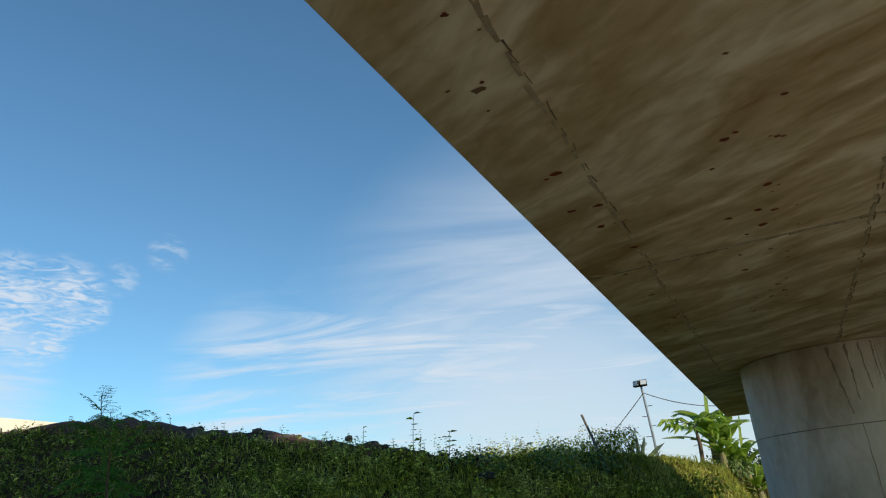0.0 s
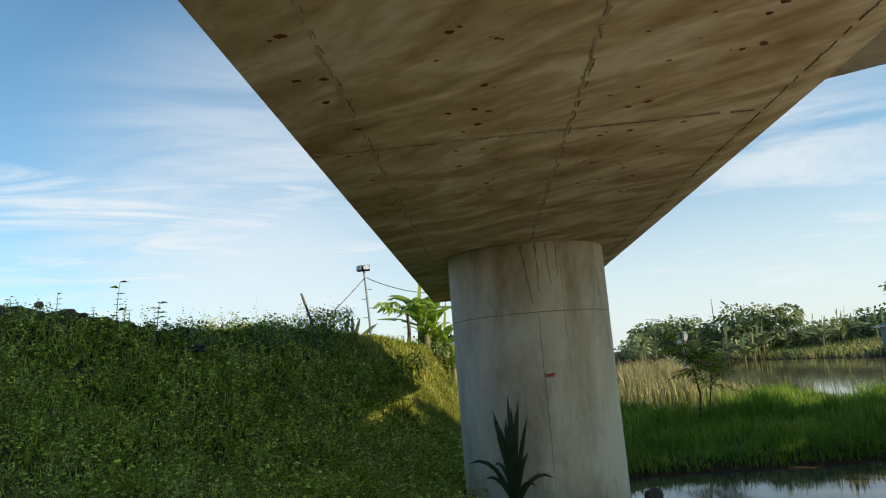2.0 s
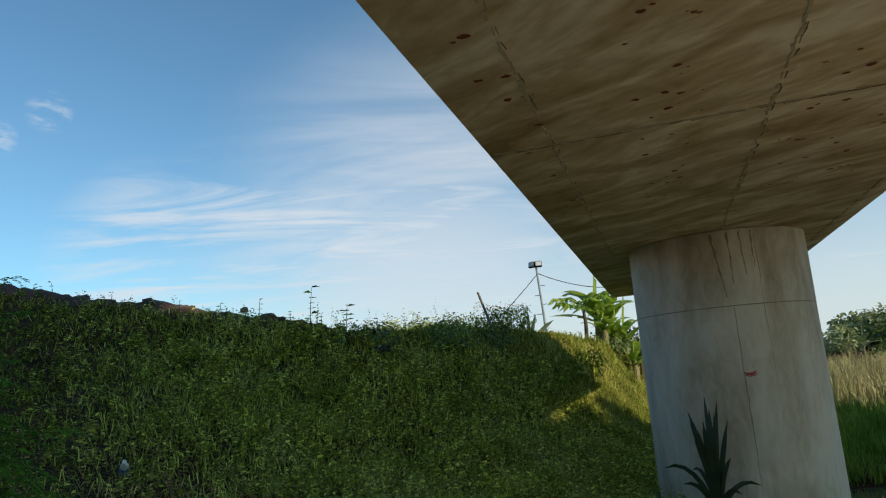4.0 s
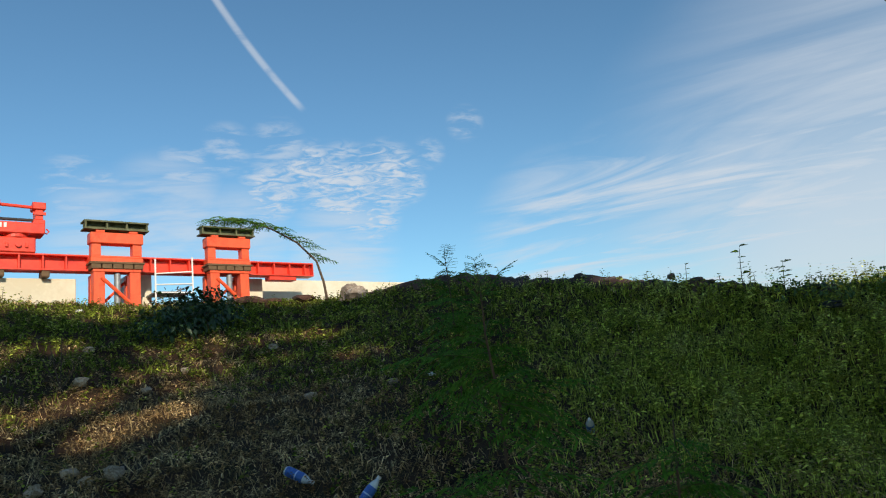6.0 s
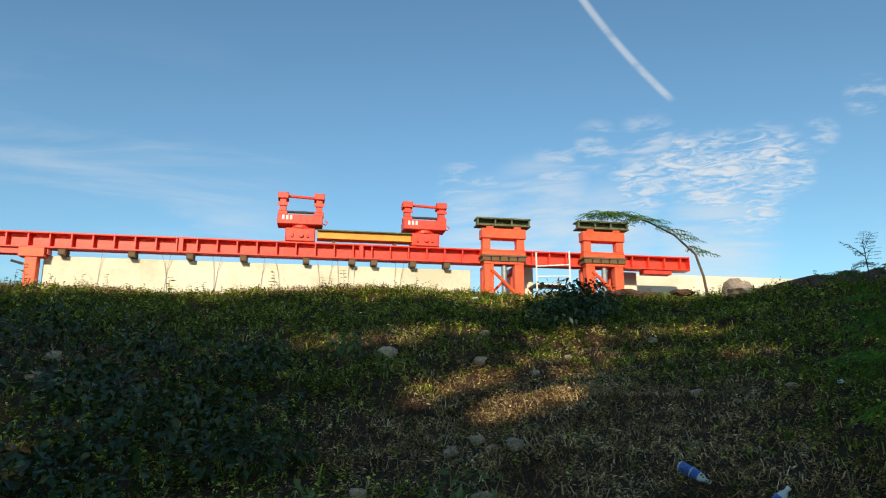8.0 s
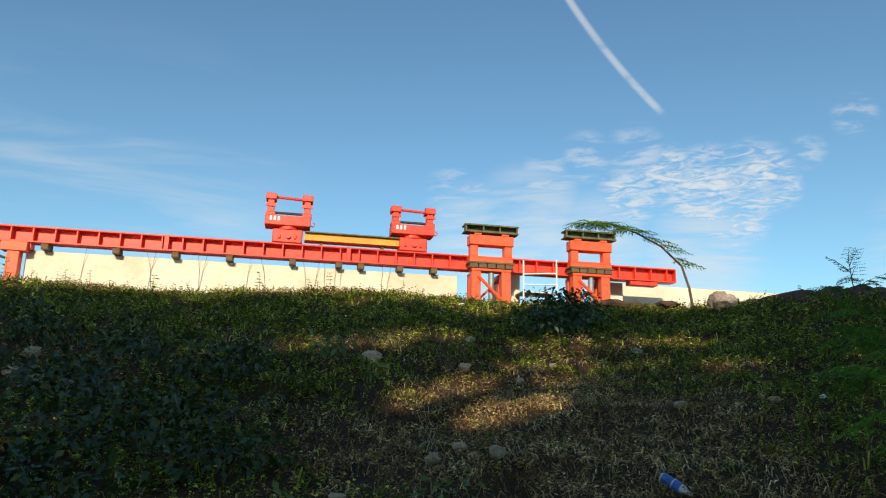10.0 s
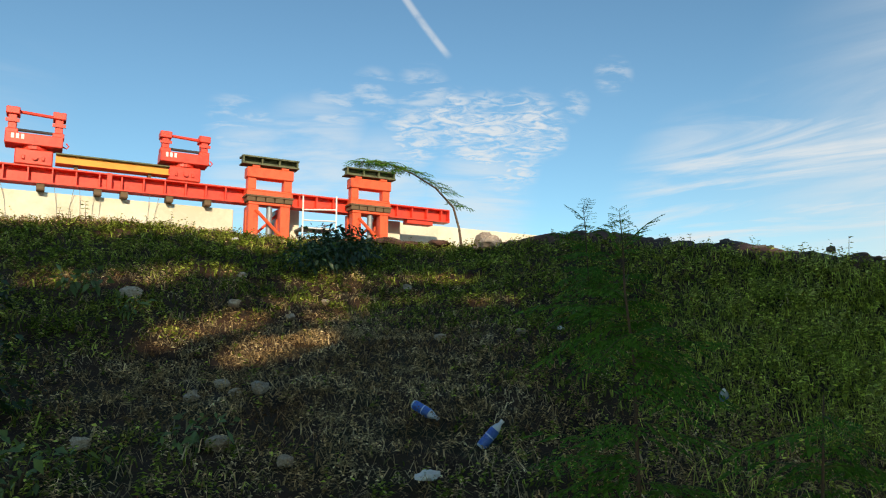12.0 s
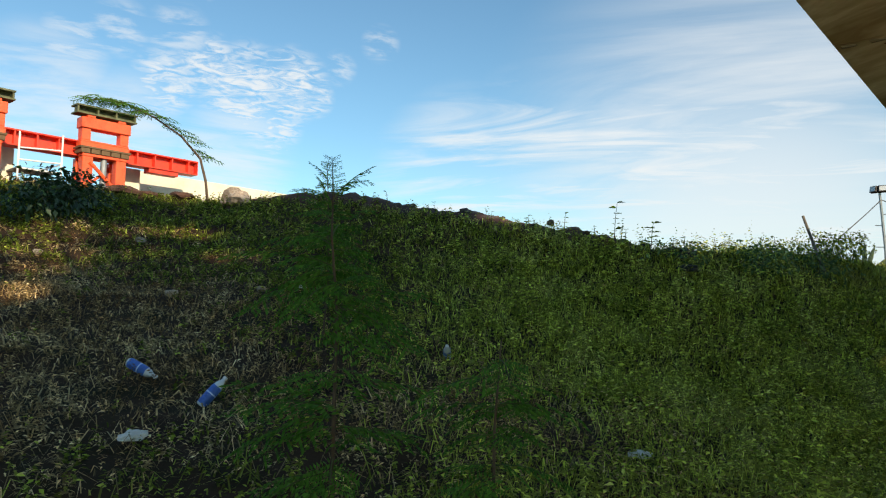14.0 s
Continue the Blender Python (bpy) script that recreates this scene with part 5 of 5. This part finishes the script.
def bottle(x, y, turn, tilt, label):
    """A clear plastic water bottle with a blue wrapper, lying on the slope."""
    z = float(height(x, y)) + .09
    t = base("plastic_bottle", pose(x, y, z, 90 + tilt, 0, turn), label, "bottle", "bottles on the slope")
    prof = [(0, .0), (.030, .002), (.035, .012), (.034, .05), (.036, .06), (.034, .07), (.034, .17), (.030, .195), (.016, .225), (.0135, .235), (.0135, .25)]

    def lathe(points, sides=18):
        bm = bmesh.new()
        rings = [[bm.verts.new((r * math.cos(6.2832 * k / sides), r * math.sin(6.2832 * k / sides), h - .12)) for k in range(sides)] for r, h in points]
        for a, b in zip(rings, rings[1:]):
            for k in range(sides):
                bm.faces.new((a[k], a[(k + 1) % sides], b[(k + 1) % sides], b[k]))
        bmesh.ops.remove_doubles(bm, verts=bm.verts, dist=.0004)
        return bm

    clear_ = mat("clear_plastic", [(.55, .62, .68), (.68, .74, .78)], 20, 0.2, bump=.1)
    body = part("bottle_body", lathe([(r * 1.25, h * 1.15) for r, h in prof]), clear_, t, smooth=True)
    part("wrapper", lathe([(.0440, .02), (.0465, .05), (.0465, .185), (.0445, .2)]), mat("blue_wrapper", [(.03, .10, .42), (.06, .20, .62)], 30, 0.4), body, "blue printed wrapper")
    part("wrapper_band", lathe([(.0472, .12), (.0472, .132)]), mat("pale_print", [(.4, .55, .8), (.55, .68, .9)], 30, 0.4), body)
    part("cap", lathe([(.0, .302), (.019, .302), (.019, .28), (.018, .278)]), WHITEPAINT, t)
    return t


bottle(-6.1, 3.0, 122, 25, "empty plastic water bottle with a blue wrapper on the slope")
bottle(-5.36, 3.25, 160, -48, "empty plastic water bottle with a blue wrapper on the slope")
bottle(-5.3, 6.15, 40, -30, "empty plastic water bottle with a blue wrapper on the slope")
bottle(-5.3, -1.2, 170, -60, "empty plastic water bottle with a blue wrapper on the slope")


def crumpled(x, y, size, seed, label, material):
    """A crumpled film bag."""
    bm = bmesh.new()
    bmesh.ops.create_icosphere(bm, subdivisions=3, radius=1)
    o = Vector((seed, seed * 2.1, 0))
    for v in bm.verts:
        v.co *= 1 + .35 * noise.noise(v.co * 2.3 + o) + .18 * noise.noise(v.co * 6 + o)
        v.co.z = max(-.25, v.co.z * .55)
    ob = part("plastic_bag", bm, material)
    ob.matrix_world = pose(x, y, float(height(x, y)) + .05 + size * .2, 0, 0, seed * 40) @ Matrix.Diagonal((size * 1.4, size, size, 1))
    return tagged(ob, label, "bag", "litter")


FILM = mat("white_film", [(.55, .55, .52), (.75, .75, .72)], 14, 0.35, bump=.3)
crumpled(-4.65, 2.28, .075, 3, "crumpled white plastic bag on the slope", FILM)
crumpled(-2.7, 5.55, .07, 5, "crumpled white plastic bag on the slope", FILM)
crumpled(-8.8, 6.8, .06, 8, "scrap of white plastic film in the grass", FILM)
crumpled(-17.6, 3.8, .08, 9, "scrap of white plastic film in the grass", FILM)
crumpled(-4.75, 11.7, .16, 11, "black plastic bag in the weeds below the crest", BLACKISH)

# white sheet on a stick by the river
sheet = base("white_sheet", (7.4, 27.0, float(height(7.4, 27.0))), "white plastic sheet tied to a stick by the river", "sheet")
part("stick", tubes((((0, 0, 0), (.03, 0, 2.2)), .02)), BARK, sheet)
bm = bmesh.new()
for i in range(7):
    for s in (-1, 0, 1):
        bm.verts.new((s * (.10 + .09 * math.sin(i * .9 + 1)) + .04 * math.sin(i * 2), .06 * abs(s) + .03 * math.sin(i * 1.7), 2.3 - i * .22))
bm.verts.ensure_lookup_table()
for i in range(6):
    for j in range(2):
        a = i * 3 + j
        bm.faces.new([bm.verts[q] for q in (a, a + 1, a + 4, a + 3)])
bmesh.ops.solidify(bm, geom=bm.faces[:], thickness=.008)
part("film", bm, FILM, sheet)

# ---- floodlight mast, leaning pole and wires on the crest ----
LX, LY = -4.76, 30.3
lz = float(height(LX, LY))
mast = base("floodlight_mast", (LX, LY, lz - .1), "grey steel pole with step rungs and two floodlights", "floodlight")
mh = 6.56 - lz
part("pole", tubes((((0, 0, 0), (-.05, 0, mh * .5), (-.16, 0, mh)), [.055, .05, .045])), GREYSTEEL, mast)
for k in range(6):
    z = mh * (.3 + .1 * k)
    s = 1 if k % 2 else -1
    part("rung", tubes((((-.1, 0, z), (-.1 + s * .24, 0, z + .01)), .016), sides=6), GREYSTEEL, mast)
for dx, dy, t_ in ((-.17, -.05, -35), (.12, -.08, 15)):
    head = part("floodlight_head", boxes((-.15, .15, -.07, .07, -.12, .12), bevel=.015), BLACKISH, mast, "dark floodlight housing")
    head.matrix_basis = pose(-.16 + dx, dy, mh + .14, -10, 0, t_)
    part("lamp_glass", boxes((-.12, .12, -.078, -.072, -.09, .09)), mat("lamp_glass", [(.45, .48, .5), (.6, .63, .65)], 8, .15), head)
part("bracket", tubes((((-.45, 0, mh + .02), (.1, 0, mh + .02)), .02)), BLACKISH, mast)

px_, py_ = -3.62, 15.5
pole = base("leaning_pole", (px_, py_, float(height(px_, py_)) - .1), "grey weathered wooden stake leaning on the crest", "stake")
part("stake", tubes((((0.1, 0, 0), (-.12, 0, .68), (-.28, 0, 1.2)), [.034, .03, .026]), sides=7), mat("old_wood", [(.10, .085, .07), (.18, .16, .13)], 8, stretch=(3, 3, .5)), pole)


def wire(a, b, sag, label):
    a, b = Vector(a), Vector(b)
    pts = [a.lerp(b, k / 8) - Vector((0, 0, sag * 4 * (k / 8) * (1 - k / 8))) for k in range(9)]
    tagged(part("wire", tubes((pts, .018), sides=5), BLACKISH), label, "wire", "mast wires")


wire((LX - .12, LY, 6.2), (-7.1, 26.0, 3.1), .1, "dark guy wire from the floodlight mast")
wire((LX - .12, LY, 6.2), (-2.2, 31.5, 5.4), .15, "dark guy wire from the floodlight mast")

# shed and mast far beyond the river
shed = base("shed", (38.5, 66, float(height(38.5, 66)) - .1), "small grey shed with a tin roof on the far bank", "shed")
part("wall", boxes((-2.2, 2.2, -1.6, 1.6, 0, 2.6), bevel=.03), mat("grey_boards", [(.16, .16, .15), (.24, .24, .22)], 3, stretch=(3, 3, .3)), shed)
bm = bmesh.new()
box(bm, -2.6, 2.6, -2.0, 2.0, 2.62, 2.72)
for v in bm.verts:
    v.co.z += v.co.x * .12
part("roof", bm, mat("tin_roof", [(.35, .36, .37), (.5, .5, .5)], 4, .5, stretch=(1, 8, 1)), shed)
tower_far = base("lattice_mast", (62, 195, 1), "thin grey lattice mast far beyond the river", "mast")
part("mast_pole", tubes((((0, 0, 0), (0, 0, 14.2)), [.35, .12]), sides=5), GREYSTEEL, tower_far)
